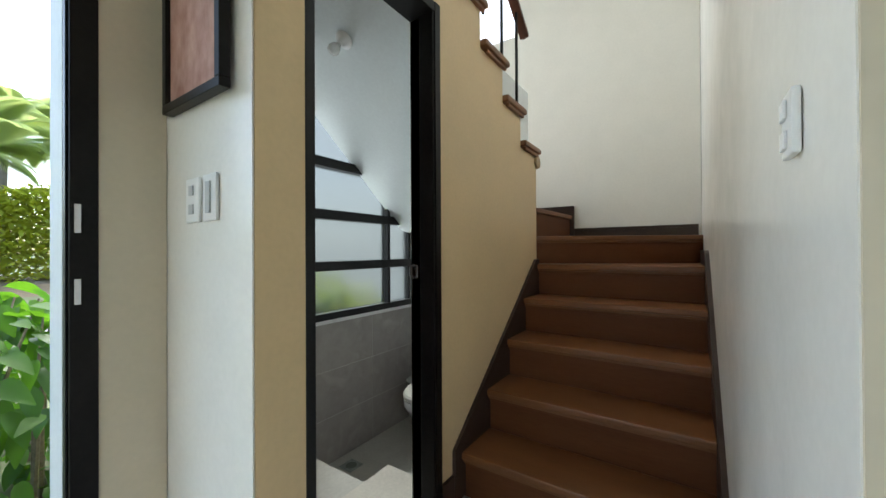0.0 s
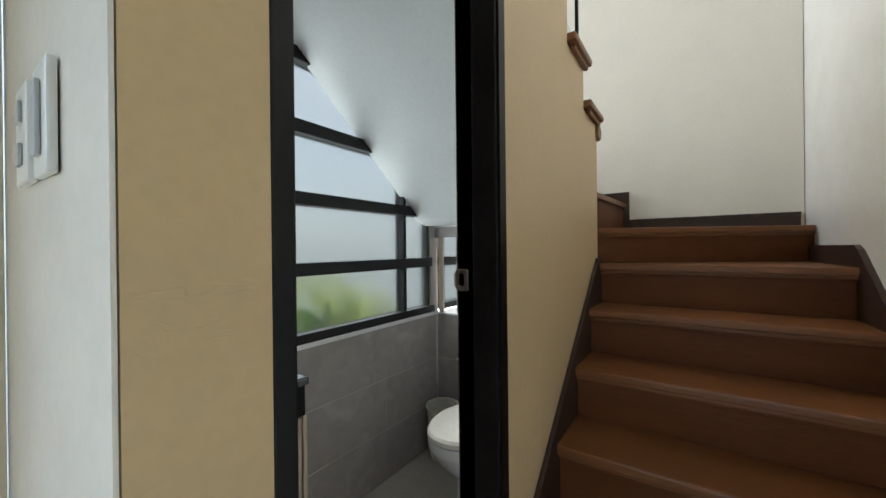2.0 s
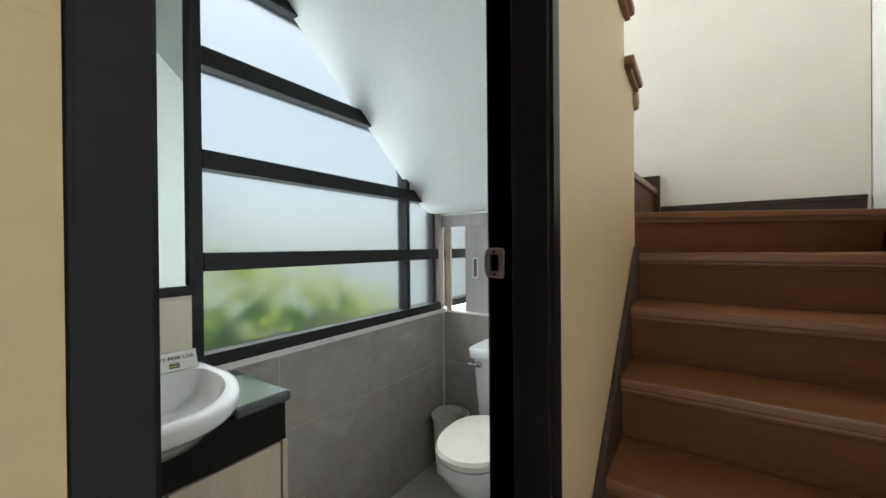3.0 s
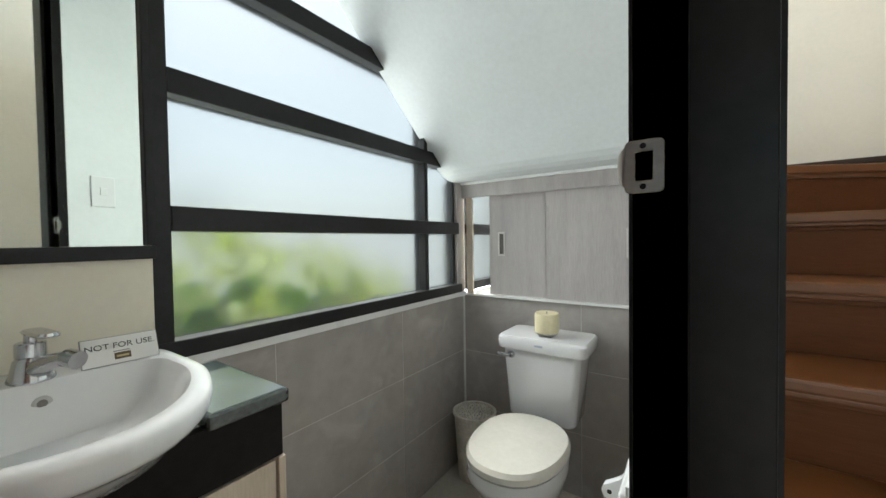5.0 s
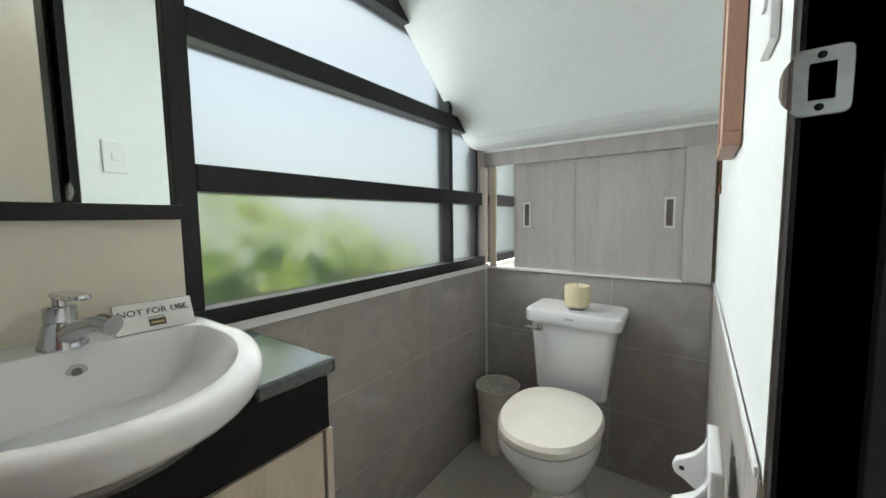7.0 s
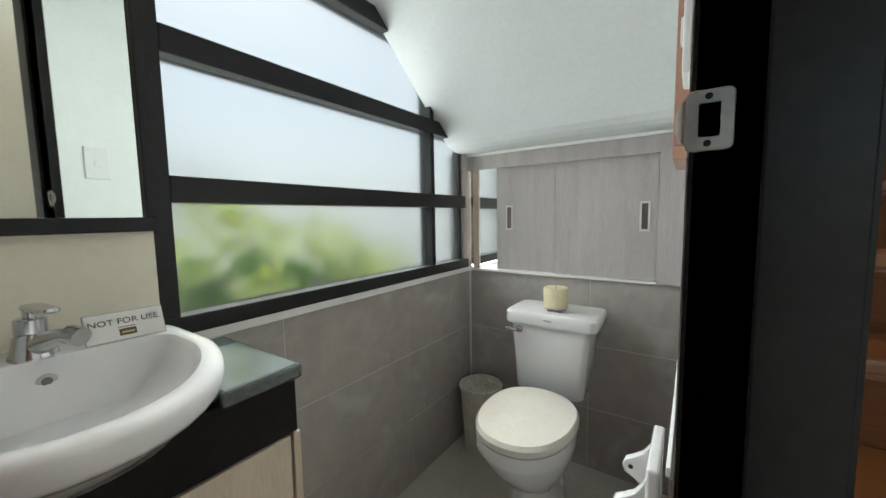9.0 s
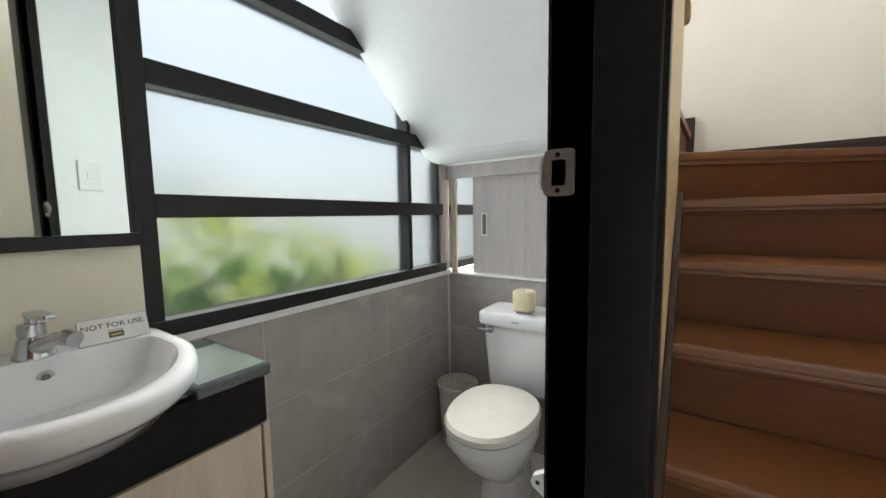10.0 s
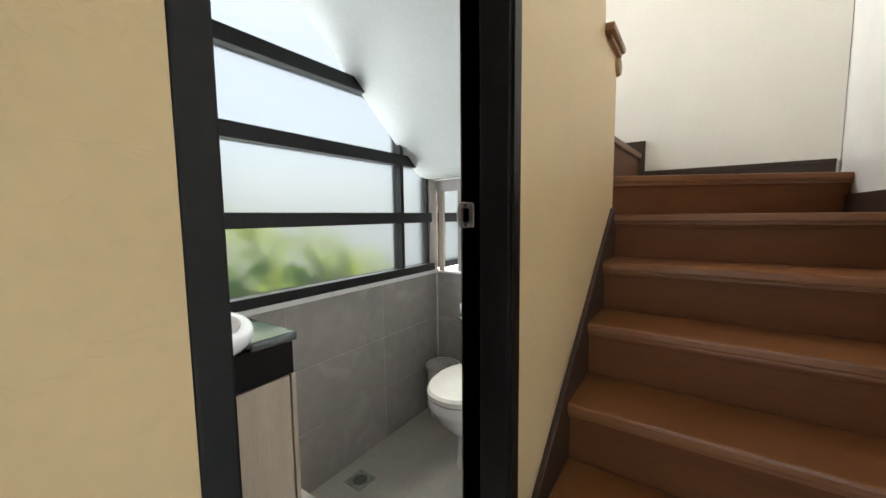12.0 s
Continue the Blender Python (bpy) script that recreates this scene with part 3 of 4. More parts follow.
# ---- door leaf ----
door = empty("washroom_door", "open dark red-brown wooden door with steel knob", "door", (-0.97, 0.925, 0.0))
DO = (-0.97, 0.925, 0.0)
part("leaf", local(box(-1.53, -0.972, 0.912, 0.951, 0.01, 2.015, bevel=0.003), DO), DOORWOOD, door)
kn = part("knob", local(lathe([(0.03, 0), (0.03, 0.006), (0.013, 0.012), (0.012, 0.03), (0.026, 0.042), (0.028, 0.055), (0.02, 0.066), (0.006, 0.069)], -1.465, 1.0, 24, 'y', 0.951), DO), STEEL, door, "steel door knob", smooth=True)
for zc in (0.25, 1.16, 1.82):
    hg = part("hinge", local(box(-0.9718, -0.9695, 0.908, 0.938, zc - 0.05, zc + 0.05, bevel=0.001), DO), STEEL, door, "steel hinge plate")
    for dz in (-0.035, 0.0, 0.035):
        part("screw", local(lathe([(0.004, 0), (0.004, 0.001), (0.002, 0.0015)], 0.923, zc + dz, 10, 'x', -0.9694), DO), CHROME, hg)

# strike plate on the frame
ZK = 0.989


def plate_ring(hx, hz, r, y):
    return [(px_, y, pz_) for px_, pz_, _ in rrect(-0.927, ZK, hx, hz, 0, r)]


sp = part("strike_plate", loft([plate_ring(0.0085, 0.0155, 0.001, YD1 - 0.0004), plate_ring(0.0085, 0.0155, 0.001, YD1 - 0.003), plate_ring(0.0182, 0.0275, 0.006, YD1 - 0.003), plate_ring(0.019, 0.0283, 0.0065, YD1 - 0.0022),
          plate_ring(0.019, 0.0283, 0.0065, YD1 - 0.0004)], False, False), PLATE, frame_ob, "aged steel strike plate with latch hole")
part("lip", loft([[(-0.9455 - d_, YD1 - 0.0028 + e_, ZK + h_) for d_, e_, h_ in ((0, 0, -w_), (0.0, 0, w_), (0, 0.0016, w_), (0, 0.0016, -w_))] if k_ == 0 else
          [(-0.9455 - k_, YD1 - 0.0028 + k_ * k_ * 60 + e_, ZK + h_) for e_, h_ in ((0, -w_), (0, w_), (0.0016, w_), (0.0016, -w_))] for k_, w_ in ((0, 0.022), (0.003, 0.0195), (0.006, 0.015), (0.008, 0.008))]), PLATE, sp)
for zc in (ZK - 0.0215, ZK + 0.0215):
    part("screw", lathe([(0.0032, 0), (0.0032, -0.0006), (0.001, -0.0009)], -0.928, zc, 10, 'y', YD1 - 0.003), BLACK, sp, "dark screw head")

# ---- tap ----
tap = empty("basin_tap", "chrome single-lever basin tap on the washbasin", "tap", (-1.79, 1.128, 0.6905))
tap.rotation_euler = (0, 0, radians(8))
part("body", lathe([(0.029, 0.0), (0.029, 0.004), (0.026, 0.012), (0.021, 0.035), (0.0175, 0.040), (0.019, 0.041), (0.019, 0.062), (0.017, 0.064)], 0, 0, 28), CHROME, tap, smooth=True)
part("spout", tube([(0.0, 0.0, 0.014), (0.03, 0.008, 0.028), (0.055, 0.016, 0.037), (0.074, 0.022, 0.04)], [0.019, 0.015, 0.012, 0.012], 16), CHROME, tap, smooth=True)
part("aerator", tube([(0.072, 0.021, 0.041), (0.092, 0.028, 0.037)], [0.0145, 0.0145], 20), CHROME, tap, smooth=True)
part("stem", lathe([(0.008, 0.063), (0.008, 0.078)], 0, 0, 16), CHROME, tap, smooth=True)
lv = loft([rrect(0.022, 0.006, 0.043, 0.013, 0.076, 0.012), rrect(0.022, 0.006, 0.045, 0.014, 0.079, 0.012), rrect(0.022, 0.006, 0.043, 0.012, 0.083, 0.011)])
part("lever", lv, CHROME, tap, smooth=True)


def text_mesh(body, size, depth=0.0004):
    cu = bpy.data.curves.new("text", 'FONT')
    cu.body, cu.size, cu.extrude, cu.align_x = body, size, depth, 'CENTER'
    tmp = bpy.data.objects.new("text", cu)
    scene.collection.objects.link(tmp)
    bpy.context.view_layer.update()
    me = bpy.data.meshes.new_from_object(tmp.evaluated_get(bpy.context.evaluated_depsgraph_get()))
    bpy.data.objects.remove(tmp)
    return me


# ---- sign on the basin ----
INK = mat("black_ink", (0.02, 0.02, 0.022), 0.6)
PAPER = mat("white_card", (0.80, 0.79, 0.76), 0.25, spread=0.01, coat=0.4)
GOLD = mat("dark_gold_print", (0.10, 0.075, 0.03), 0.5)
GREYINK = mat("grey_ink", (0.3, 0.3, 0.3), 0.6)
sign = empty("notice_card", "small white notice card in a clear stand on the washbasin", "sign", (-1.768, 1.2405, 0.692))
sign.rotation_euler = (radians(65), 0, radians(86.8))
part("card", box(-0.055, 0.055, 0.001, 0.052, -0.0015, 0.0, bevel=0.0004, seg=1), PAPER, sign)
part("stand", box(-0.0565, 0.0565, 0.0, 0.0535, -0.003, -0.0017, bevel=0.0004, seg=1), GREYINK, sign)
tm = text_mesh("NOT FOR USE.", 0.0145)
tm.materials.append(INK)
tx = new("lettering", tm)
tx.parent = sign
tx.location = (0, 0.03, 0.0006)
tx.scale = (1.08, 1, 1)
part("small_print", box(-0.012, 0.012, 0.0225, 0.0245, 0.0001, 0.0004), GREYINK, sign)
part("emblem", box(-0.011, 0.013, 0.008, 0.0205, 0.0001, 0.0005), GOLD, sign)
part("emblem_line", box(-0.008, 0.010, 0.012, 0.0155, 0.0006, 0.0008), mat("pale_gold", (0.5, 0.4, 0.2), 0.5), sign)

# ---- candle ----
can = empty("candle", "pale yellow pillar candle on the toilet tank", "candle", (-1.428, 2.635, ZS + 0.8055))
WAX = mat("candle_wax", (0.72, 0.64, 0.42), 0.45, spread=0.05)
part("wax", lathe([(0.049, 0.016), (0.053, 0.019), (0.054, 0.097), (0.05, 0.105), (0.038, 0.100), (0.005, 0.098)], 0, 0, 32), WAX, can, smooth=True)
part("wick", lathe([(0.0015, 0.097), (0.0015, 0.11)], 0, 0, 8), INK, can)
hold = part("holder", lathe([(0.044, 0.010), (0.047, 0.011), (0.047, 0.015), (0.044, 0.0155)], 0, 0, 28), STEEL, can, "thin metal holder", smooth=True)
for k in range(4):
    a = math.pi / 4 + k * math.pi / 2
    part("foot", lathe([(0.003, 0), (0.0065, 0.004), (0.0065, 0.007), (0.004, 0.0105)], 0.036 * math.cos(a), 0.036 * math.sin(a), 12), STEEL, hold, smooth=True)

# ---- waste bin ----
BIN = mat("beige_bin_plastic", (0.68, 0.65, 0.58), 0.55, spread=0.12, scale=14, fine=70)
# near-black fill, painted shade for the bin's hollow and the pin holes
DARK = mat("dark_shade_fill", (0.03, 0.03, 0.028), 0.8)
wb = empty("waste_bin", "beige plastic waste bin with filigree lid beside the toilet", "bin", (-1.832, 2.672, ZS))
part("body", lathe([(0.082, 0.0), (0.086, 0.004), (0.106, 0.330), (0.103, 0.333), (0.103, 0.325), (0.083, 0.01)], 0, 0, 40, caps=False), BIN, wb, smooth=True)
part("rim", lathe([(0.106, 0.328), (0.114, 0.332), (0.114, 0.346), (0.108, 0.350), (0.100, 0.346), (0.100, 0.329)], 0, 0, 40, caps=False), BIN, wb, smooth=True)
# dark disc under the lid in place of the shaded hollow
part("inside", lathe([(0.098, 0.300), (0.098, 0.302)], 0, 0, 32), DARK, wb)
bl = bmesh.new()
for ring, n, r in ((0.018, 6, 0.012), (0.044, 12, 0.0125), (0.068, 18, 0.0125), (0.088, 24, 0.0105)):
    for k in range(n):
        a = 2 * math.pi * (k + 0.5 * (n % 4 == 2)) / n
        cx, cy = ring * math.cos(a), ring * math.sin(a)
        vs = []
        for rr in (r, r * 0.55):
            for zz in (0.336, 0.342):
                vs.append([bl.verts.new((cx + rr * math.cos(2 * math.pi * q / 8) * 1.0, cy + rr * math.sin(2 * math.pi * q / 8), zz)) for q in range(8)])
        for q in range(8):
            p = (q + 1) % 8
            bl.faces.new((vs[1][q], vs[1][p], vs[3][p], vs[3][q]))
            bl.faces.new((vs[0][q], vs[0][p], vs[1][p], vs[1][q]))
            bl.faces.new((vs[2][q], vs[3][q], vs[3][p], vs[2][p]))
part("filigree_lid", bl, BIN, wb, "pierced leaf-pattern lid")

# ---- paper holder ----
tp = empty("paper_holder", "empty white porcelain toilet paper holder on tiled wall", "paper holder", (-0.965, 1.721, 0.430))
part("back_plate", local(box(-1.000, -0.9815, 1.635, 1.785, 0.385, 0.528, bevel=0.006, seg=3), (-0.983, 1.71, 0.45)), PORC, tp, smooth=True)
for yc in (1.652, 1.768):
    prof = [(-0.998, 0.52), (-1.003, 0.495), (-1.015, 0.475), (-1.032, 0.462), (-1.044, 0.455), (-1.049, 0.443), (-1.045, 0.431), (-1.033, 0.425), (-1.015, 0.412), (-1.003, 0.40), (-0.998, 0.39)]
    am = part("arm", local(prism(prof, 'y', yc - 0.009, yc + 0.009, bevel=0.003), (-0.983, 1.71, 0.45)), PORC, tp, smooth=True)
    part("pin_hole", local(lathe([(0.0045, -0.0095), (0.0045, 0.0095)], -1.034, 0.444, 12, 'y', yc), (-0.983, 1.71, 0.45)), DARK, am)


# ---- switches ----
def switch(name, label, at, normal_axis, sign_, w, h, rockers, plate=PLASTIC):
    ob = empty(name, label, "switch", at, group="wall switches")
    rot = {'x': radians(90) * sign_, 'y': 0 if sign_ < 0 else math.pi}[normal_axis]
    ob.rotation_euler = (0, 0, rot)
    part("plate", box(-w / 2, w / 2, -0.009, 0.0, -h / 2, h / 2, bevel=0.003), plate, ob)
    for cx, cz, rw, rh in rockers:
        part("rocker", box(cx - rw / 2, cx + rw / 2, -0.0125, -0.0092, cz - rh / 2, cz + rh / 2, bevel=0.0012), plate, ob)
    return ob


ROCK = mat("grey_rocker", (0.45, 0.46, 0.47), 0.35, spread=0.02)
s1 = switch("wall_switch", "white double switch plate on the glossy wall", (-1.086, 0.7325, 1.212), 'y', -1, 0.075, 0.118, ())
for cz in (0.026, -0.024):
    part("rocker", box(-0.012, 0.012, -0.013, -0.0092, cz - 0.013, cz + 0.013, bevel=0.001), ROCK, s1, "grey rocker")
s2 = switch("wall_switch", "white single switch plate with long grey rocker", (-0.997, 0.7355, 1.214), 'y', -1, 0.07, 0.12, ())
part("rocker", box(-0.011, 0.011, -0.014, -0.0092, -0.04, 0.04, bevel=0.0015), ROCK, s2, "long grey rocker")
switch("wall_switch", "white switch plate on the stair wall", (XR + 0.0245, 0.883, 1.222), 'x', -1, 0.052, 0.076, ((-0.006, 0.018, 0.024, 0.022), (-0.006, -0.018, 0.024, 0.022)))
switch("wall_switch", "white switch plate inside the washroom door", (XI - 0.0065, 1.595, 1.125), 'x', -1, 0.075, 0.12, ((0, 0, 0.022, 0.028),))

# ---- pictures ----
ART = mat("faded_print", (0.56, 0.35, 0.28), 0.6, scale=7, fine=34, stretch=(1, 1, 0.6), color2=(0.31, 0.13, 0.095))
MATB = mat("pale_mount", (0.55, 0.43, 0.36), 0.6)
PINKWOOD = mat("pinkish_wood_frame", (0.40, 0.23, 0.16), 0.45, color2=(0.31, 0.17, 0.12), stretch=(8, 8, 1))
pic = empty("framed_picture", "reddish print in a black picture frame", "picture", (-1.01, 0.727, 1.45))
PO = (-1.01, 0.727, 1.45)
x0, x1, z0, z1 = -1.214, -0.885, 1.460, 1.96
part("print", local(box(x0 + 0.02, x1 - 0.02, 0.712, 0.716, z0 + 0.02, z1 - 0.02), PO), ART, pic, "faded reddish figured print")
for b in ((x0, x1, z0, z0 + 0.024), (x0, x1, z1 - 0.024, z1), (x0, x0 + 0.024, z0 + 0.0245, z1 - 0.0245), (x1 - 0.024, x1, z0 + 0.0245, z1 - 0.0245)):
    part("frame_side", local(box(b[0], b[1], 0.70, 0.7265, b[2], b[3], bevel=0.002), PO), BLACK, pic)
pic2 = empty("framed_picture", "small picture in a pinkish wooden frame on white wall", "picture", (XI - 0.007, 2.0, 1.01))
P2 = (XI - 0.007, 2.0, 1.01)
part("print", local(box(-0.972, -0.968, 1.95, 2.15, 1.03, 1.42), P2), MATB, pic2, "grey print in pale mount")
for b in ((1.93, 2.17, 1.012, 1.038), (1.93, 2.17, 1.416, 1.442), (1.93, 1.956, 1.0385, 1.4155), (2.144, 2.17, 1.0385, 1.4155)):
    part("frame_side", local(box(-0.976, -0.946, b[0], b[1], b[2], b[3], bevel=0.002), P2), PINKWOOD, pic2)

# ---- bulb on the soffit ----
lamp = empty("ceiling_lampholder", "white lampholder with unlit clear bulb under sloping soffit", "lamp", (-1.425, 1.535, S0[1] + SL * (S0[0] - 1.535) - 0.001))
lamp.rotation_euler = (radians(-(math.degrees(math.atan(SL)))) , 0, 0)
part("holder", lathe([(0.045, 0.0), (0.045, -0.006), (0.03, -0.014), (0.02, -0.03), (0.018, -0.05)], 0, 0, 28), PLASTIC, lamp, smooth=True)
bg = part("bulb", lathe([(0.012, -0.05), (0.014, -0.06), (0.027, -0.085), (0.03, -0.10), (0.026, -0.115), (0.012, -0.126), (0.002, -0.128)], 0, 0, 24), mat("bulb_glass", (0.7, 0.7, 0.68), 0.1, spread=0.01, coat=1), lamp, "unlit pale bulb", smooth=True)

# ---- floor drain ----
dr = empty("floor_drain", "small square steel floor drain", "drain", (-1.835, 1.935, ZS))
part("plate", box(-0.056, 0.056, -0.056, 0.056, 0.0, 0.003, bevel=0.001, seg=1), mat("pale_tarnished_plate", (0.34, 0.37, 0.33), 0.45, metal=0.3, spread=0.15, scale=30), dr)
part("grate", lathe([(0.036, 0.0032), (0.036, 0.0045), (0.004, 0.005)], 0, 0, 20), mat("tarnished_steel", (0.18, 0.2, 0.17), 0.5, metal=0.6), dr)

# ---- banister ----
ban = empty("banister", "dark wooden handrail on slim black square balusters", "railing", (-0.865, 2.4, 1.9))
BA = (-0.865, 2.4, 1.9)
rz = lambda yy: 2.535 + 0.728 * (2.45 - yy)
for yy, zb in ((2.41, UPZ + UPRISE), (2.195, UPZ + 2 * UPRISE), (1.97, UPZ + 3 * UPRISE), (1.715, UPZ + 4 * UPRISE), (1.46, UPZ + 5 * UPRISE), (1.205, UPZ + 6 * UPRISE)):
    part("baluster", local(box(-0.872, -0.858, yy - 0.007, yy + 0.007, zb, rz(yy) - 0.02), BA), BLACK, ban)
rail = loft([[(-0.865 + u, yy, rz(yy) + v) for u, v in ((-0.028, -0.015), (-0.03, 0.005), (-0.02, 0.024), (0.0, 0.03), (0.02, 0.024), (0.03, 0.005), (0.028, -0.015), (0.0, -0.022))] for yy in (2.545, 2.50, 1.9, 1.0)])
part("handrail", local(rail, BA), RAILWOOD, ban, smooth=True)
he = empty("handrail_end", "rounded tan wooden rail end on the wall corner", "handrail", (-0.848, 2.652, 1.662))
part("cap", lathe([(0.02, -0.035), (0.038, -0.03), (0.043, -0.02), (0.043, 0.02), (0.038, 0.03), (0.02, 0.034)], 0.012, 0.0, 28, 'x', 0.0), mat("tan_wood", (0.30, 0.20, 0.09), 0.4), he, smooth=True)

# ---- front door ----
fd = empty("front_door_frame", "black front door frame with steel strike plates", "door frame", kind="structure")
part("jamb", box(-1.31, -1.25, 0.522, 0.576, 0, 2.12, bevel=0.002), BLACK, fd)
part("jamb_stop", box(-1.285, -1.262, 0.5165, 0.5215, 0, 2.12, bevel=0.002), FRAME, fd, "grey metal edge strip")
part("jamb_outer", box(-1.449, -1.311, 0.520, 0.5765, -0.15, 2.12, bevel=0.002), SOFFIT_DIM, fd, "pale outer reveal")
part("head", box(-1.31, -1.25, -0.45, 0.5315, 2.085, 2.149), BLACK, fd)
part("jamb", box(-1.31, -1.25, -0.4495, -0.406, 0, 2.084), BLACK, fd)
for zc, h in ((0.978, 0.032), (1.16, 0.036)):
    part("strike_plate", box(-1.2498, -1.2472, 0.530, 0.543, zc - h, zc + h, bevel=0.001), CHROME, fd)

# ---- outdoors ----
GRASS = mat("lawn", (0.12, 0.135, 0.06), 0.9, color2=(0.09, 0.11, 0.045), scale=2)
ROAD = mat("pale_concrete", (0.33, 0.31, 0.28), 0.8, spread=0.08)
SAND = mat("dry_earth", (0.17, 0.12, 0.075), 0.9, spread=0.12)


def leaf_mat(name, c1, c2, rough, scale, through_=0.4):
    m = mat(name, c1, rough, scale=scale, fine=18, color2=c2)
    N, L = m.node_tree.nodes, m.node_tree.links
    b, out = N["Principled BSDF"], N["Material Output"]
    tr_ = N.new("ShaderNodeBsdfTranslucent")
    tr_.inputs["Color"].default_value = (min(1, c1[0] * 2.6), min(1, c1[1] * 2.4), c1[2] * 2, 1)
    mx = N.new("ShaderNodeMixShader")
    mx.inputs[0].default_value = through_
    L.new(b.outputs[0], mx.inputs[1])
    L.new(tr_.outputs[0], mx.inputs[2])
    L.new(mx.outputs[0], out.inputs["Surface"])
    return m


LEAF = leaf_mat("broad_leaf", (0.055, 0.135, 0.008), (0.032, 0.09, 0.006), 0.65, 3, 0.45)
LEAFY = leaf_mat("young_leaf", (0.11, 0.24, 0.03), (0.08, 0.18, 0.02), 0.5, 3, 0.55)
LEAFL = leaf_mat("lime_leaf", (0.36, 0.52, 0.015), (0.28, 0.45, 0.01), 0.5, 3, 0.85)
LEAFD = leaf_mat("dark_leaf", (0.04, 0.11, 0.012), (0.025, 0.07, 0.01), 0.4, 3)
FROND = leaf_mat("palm_frond", (0.28, 0.35, 0.15), (0.20, 0.27, 0.10), 0.6, 1)
BAMBOO = leaf_mat("bamboo_leaf", (0.34, 0.37, 0.06), (0.20, 0.25, 0.035), 0.6, 1.2, 0.55)
BARK = mat("palm_bark", (0.20, 0.16, 0.12), 0.9, spread=0.2)
setting("ground", prism([(-400, -300), (400, -300), (400, 300), (-400, 300), (-400, 2), (-2.125, 2), (-2.125, 3.62), (-0.83, 3.62), (-0.83, 0.731), (-2.125, 0.731), (-2.125, 1.999), (-400, 1.999)], 'z', -0.6, -0.15), GRASS, "green lawn outside the house", "ground")
setting("road", box(-12.2, -8.2, -60, 60, -0.149, -0.135), ROAD, "pale concrete road", "road")
setting("earth_bank", prism([(-22, -0.149), (-15.2, -0.149), (-17, 0.05), (-22, 0.25)], 'y', -30, 30), SAND, "dry earth bank beyond the lawn", "ground")


def leaf_mesh(name, length, width, material, fold=0.25, droop=0.3):
    bm = bmesh.new()
    n = 5
    mid, lo, hi = [], [], []
    for i in range(n + 1):
        u = i / n
        w = width * math.sin(math.pi * min(0.98, 0.08 + 0.9 * u)) ** 0.8 * (1 - 0.35 * u)
        zz = -droop * length * u * u
        mid.append(bm.verts.new((u * length, 0, zz)))
        lo.append(bm.verts.new((u * length, -w / 2, zz + fold * w / 2)))
        hi.append(bm.verts.new((u * length, w / 2, zz + fold * w / 2)))
    for i in range(n):
        bm.faces.new((mid[i], mid[i + 1], hi[i + 1], hi[i]))
        bm.faces.new((lo[i], lo[i + 1], mid[i + 1], mid[i]))
    return mesh_of(name, bm, material, smooth=True)


def shrub(name, label, at, r, h, count, lmesh, stems, seed, wall=None):
    rnd = random.Random(seed)
    ob = empty(name, label, "shrub", at)
    for k in range(stems):
        a = rnd.uniform(0, 6.283)
        q = rnd.uniform(0.2, 0.7) * r
        part("stem", tube([(0.05 * math.cos(a), 0.05 * math.sin(a), 0), (q * 0.5 * math.cos(a), q * 0.5 * math.sin(a), h * 0.5), (q * math.cos(a), q * math.sin(a), h * 0.92)], [0.012, 0.009, 0.004], 6), BARK, ob)
    for k in range(count):
        a, u = rnd.uniform(0, 6.283), rnd.random()
        zz = h * (0.05 + 0.93 * u)
        q = r * (0.45 + 0.55 * math.sqrt(rnd.random())) * math.sqrt(max(0.05, 1 - (u - 0.45) ** 2 * 2.2))
        lf = new("leaf", lmesh[k % len(lmesh)])
        lf.parent = ob
        lf.location = (q * math.cos(a), q * math.sin(a), zz)
        pitch, turn = rnd.uniform(-0.5, 0.5), a + rnd.uniform(-0.7, 0.7)
        if wall is not None:
            # beside the house the leaves lie flat along the glass, and clear of the wall below it
            face = wall if zz + at[2] > 0.66 else -2.16
            lf.location.x = min(lf.location.x, face - at[0] - rnd.uniform(0.0, 0.06))
            pitch = rnd.uniform(1.1, 1.9)
            turn = math.copysign(math.pi / 2 + rnd.uniform(0.0, 0.35), math.sin(a))
        lf.rotation_euler = (pitch, rnd.uniform(-0.2, 0.9), turn)
        sc = rnd.uniform(0.7, 1.25)
        lf.scale = (sc, sc, sc)
    return ob


big = [leaf_mesh("leaf", 0.14, 0.08, LEAF), leaf_mesh("leaf", 0.15, 0.085, LEAF, 0.35, 0.5), leaf_mesh("leaf", 0.12, 0.07, LEAFD)]
shrub("broadleaf_shrub", "bright green broad-leaved shrub outside the front door", (-2.75, 0.42, -0.15), 0.55, 1.08, 295, big, 3, 3)
shrub("broadleaf_shrub", "bright green broad-leaved shrub outside the front door", (-2.62, 0.62, -0.15), 0.42, 0.98, 295, big, 3, 4)
shrub("broadleaf_shrub", "bright green broad-leaved shrub outside the front door", (-3.2, 0.75, -0.15), 0.5, 1.0, 295, big, 3, 12)
rd = [leaf_mesh("leaf", 0.095, 0.085, LEAFY, 0.15, 0.2), leaf_mesh("leaf", 0.08, 0.075, LEAFY, 0.15, 0.2)]
shrub("window_shrub", "round-leaved green shrub against the frosted window", (-2.20, 1.45, -0.15), 0.11, 1.03, 46, rd, 5, 5, -2.03)
shrub("window_shrub", "round-leaved green shrub against the frosted window", (-2.20, 1.60, -0.15), 0.11, 0.95, 34, rd, 5, 6, -2.03)
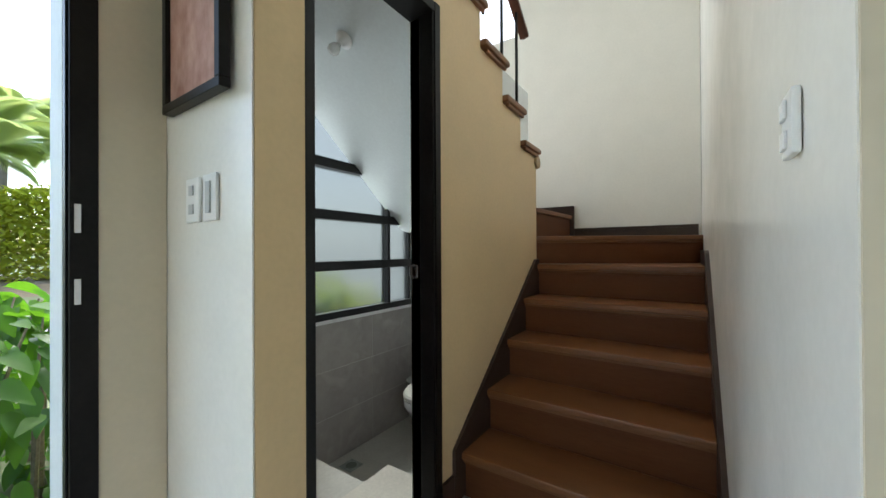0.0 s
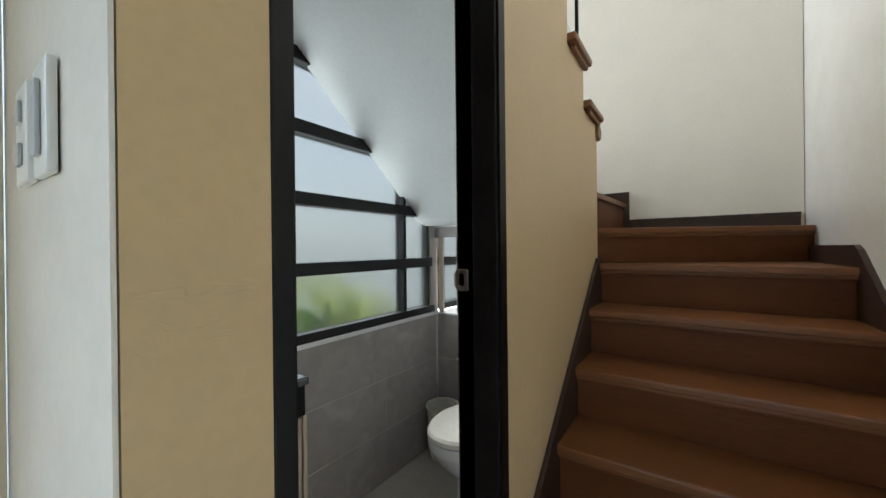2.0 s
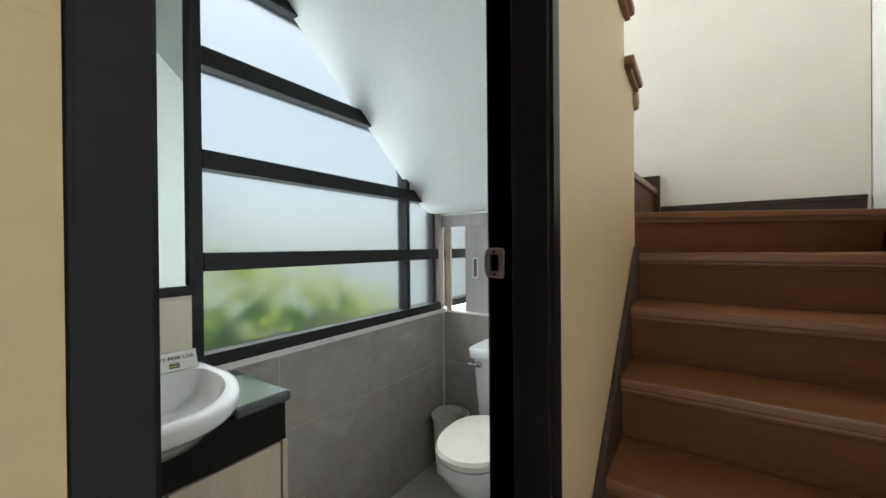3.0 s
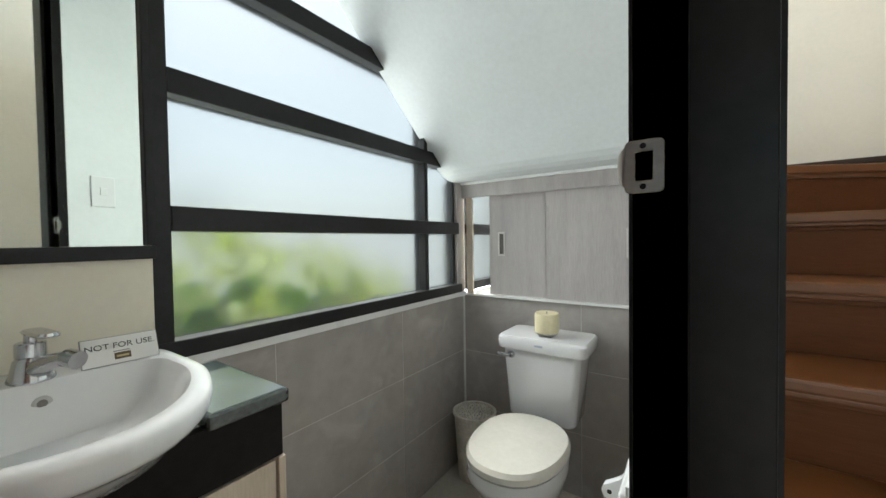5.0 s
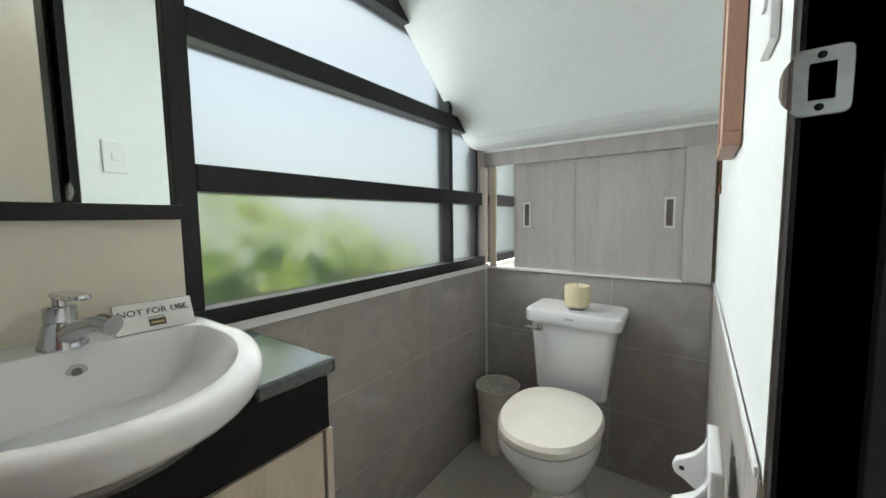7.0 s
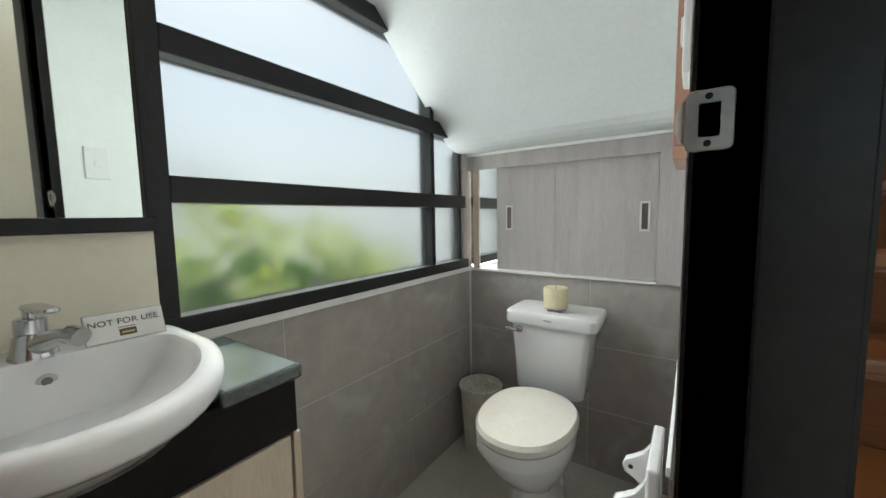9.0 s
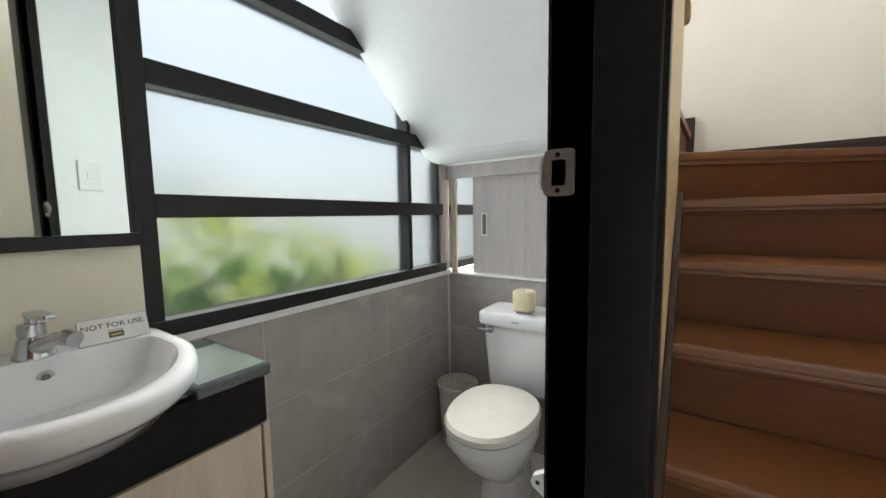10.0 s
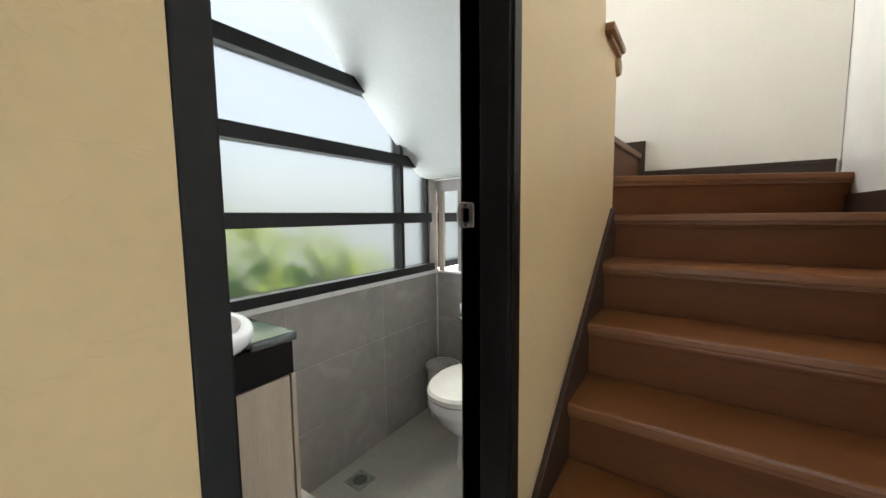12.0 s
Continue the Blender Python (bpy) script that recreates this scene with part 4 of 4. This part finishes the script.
shrub("window_shrub", "low round-leaved green shrub under the frosted window", (-2.19, 1.92, -0.15), 0.08, 0.91, 24, rd, 4, 8, -2.03)
shrub("window_shrub", "low round-leaved green shrub under the frosted window", (-2.19, 2.10, -0.15), 0.08, 0.92, 24, rd, 4, 9, -2.03)
lime = [leaf_mesh("leaf", 0.11, 0.095, LEAFL, 0.15, 0.2)]
shrub("garden_bush", "leafy lime-green garden bush beyond the window", (-2.58, 1.72, -0.15), 0.30, 1.20, 290, lime, 2, 11)
shrub("garden_bush", "leafy lime-green garden bush beyond the window", (-2.60, 2.18, -0.15), 0.30, 1.10, 290, lime, 2, 14)
shrub("garden_bush", "low lime-green garden bush beyond the window", (-2.62, 2.62, -0.15), 0.28, 0.96, 200, lime, 2, 17)

# bamboo hedge
rnd = random.Random(21)
verts, faces = [], []
for k in range(30000):
    yy = rnd.uniform(-5, 9)
    top = 3.1 + 0.45 * math.sin(yy * 0.9) + 0.3 * math.sin(yy * 2.3)
    zz = top * (0.06 + 0.94 * rnd.random() ** 0.8)
    xx = -19.2 + rnd.uniform(-0.9, 0.9)
    a, t = rnd.uniform(0, 6.283), rnd.uniform(-0.9, 0.5)
    d = Vector((math.cos(a) * math.cos(t), math.sin(a) * math.cos(t), math.sin(t))) * rnd.uniform(0.2, 0.4)
    sd = Vector((-math.sin(a), math.cos(a), 0)) * 0.075
    p = Vector((xx, yy, zz))
    i = len(verts)
    verts += [p, p + d * 0.4 + sd, p + d, p + d * 0.4 - sd]
    faces.append((i, i + 1, i + 2, i + 3))
hm = bpy.data.meshes.new("bamboo_hedge")
hm.from_pydata([tuple(v) for v in verts], [], faces)
hm.materials.append(BAMBOO)
tagged(new("bamboo_hedge", hm), "dense yellow-green bamboo hedge beyond the road", "hedge", kind="stuff")


def frond_mesh():
    bm = bmesh.new()
    L = 2.7
    pt = lambda u: Vector((L * u * (1 - 0.18 * u * u), 0, 0.55 * L * u * (0.75 - u)))
    for i in range(14):
        a, b = pt(i / 14), pt((i + 1) / 14)
        w = 0.03 * (1 - i / 15)
        q = [bm.verts.new(v) for v in (a + Vector((0, -w, 0)), b + Vector((0, -w, 0)), b + Vector((0, w, 0)), a + Vector((0, w, 0)))]
        bm.faces.new(q)
    for i in range(2, 46):
        u = i / 46
        p = pt(u)
        ln = 0.75 * math.sin(math.pi * min(1, 0.15 + 0.8 * u)) + 0.1
        for sgn in (-1, 1):
            tip = p + Vector((0.35 * ln, sgn * ln * 0.8, -0.45 * ln))
            m = p + Vector((0.2 * ln, sgn * ln * 0.45, -0.1 * ln))
            q = [bm.verts.new(v) for v in (p + Vector((-0.02, 0, 0)), m + Vector((-0.02, 0, 0)), tip, m + Vector((0.025, 0, 0)), p + Vector((0.025, 0, 0)))]
            bm.faces.new(q)
    return mesh_of("frond", bm, FROND)


FM = frond_mesh()
for px, py, ph, sd in ((-18.5, 1.1, 4.6, 1), (-20.5, 4.1, 5.6, 2), (-24.5, 2.6, 6.8, 4), (-24, 6.6, 6.5, 6)):
    rnd = random.Random(sd)
    pt_ = empty("palm_tree", "feathery green palm tree behind the hedge", "palm tree", (px, py, -0.15), group="palms behind the hedge")
    part("trunk", tube([(0, 0, -0.1), (0.08, 0, ph * 0.4), (0.02, 0.1, ph * 0.8), (0, 0.12, ph)], [0.2, 0.15, 0.13, 0.12], 12), BARK, pt_, smooth=True)
    for k in range(17):
        f = new("frond", FM)
        f.parent = pt_
        f.location = (0, 0.12, ph)
        f.rotation_euler = (rnd.uniform(-0.3, 0.3), rnd.uniform(-0.9, 0.45), 6.283 * k / 17 + rnd.uniform(-0.2, 0.2))
        sc = rnd.uniform(0.85, 1.15)
        f.scale = (sc, sc, sc)
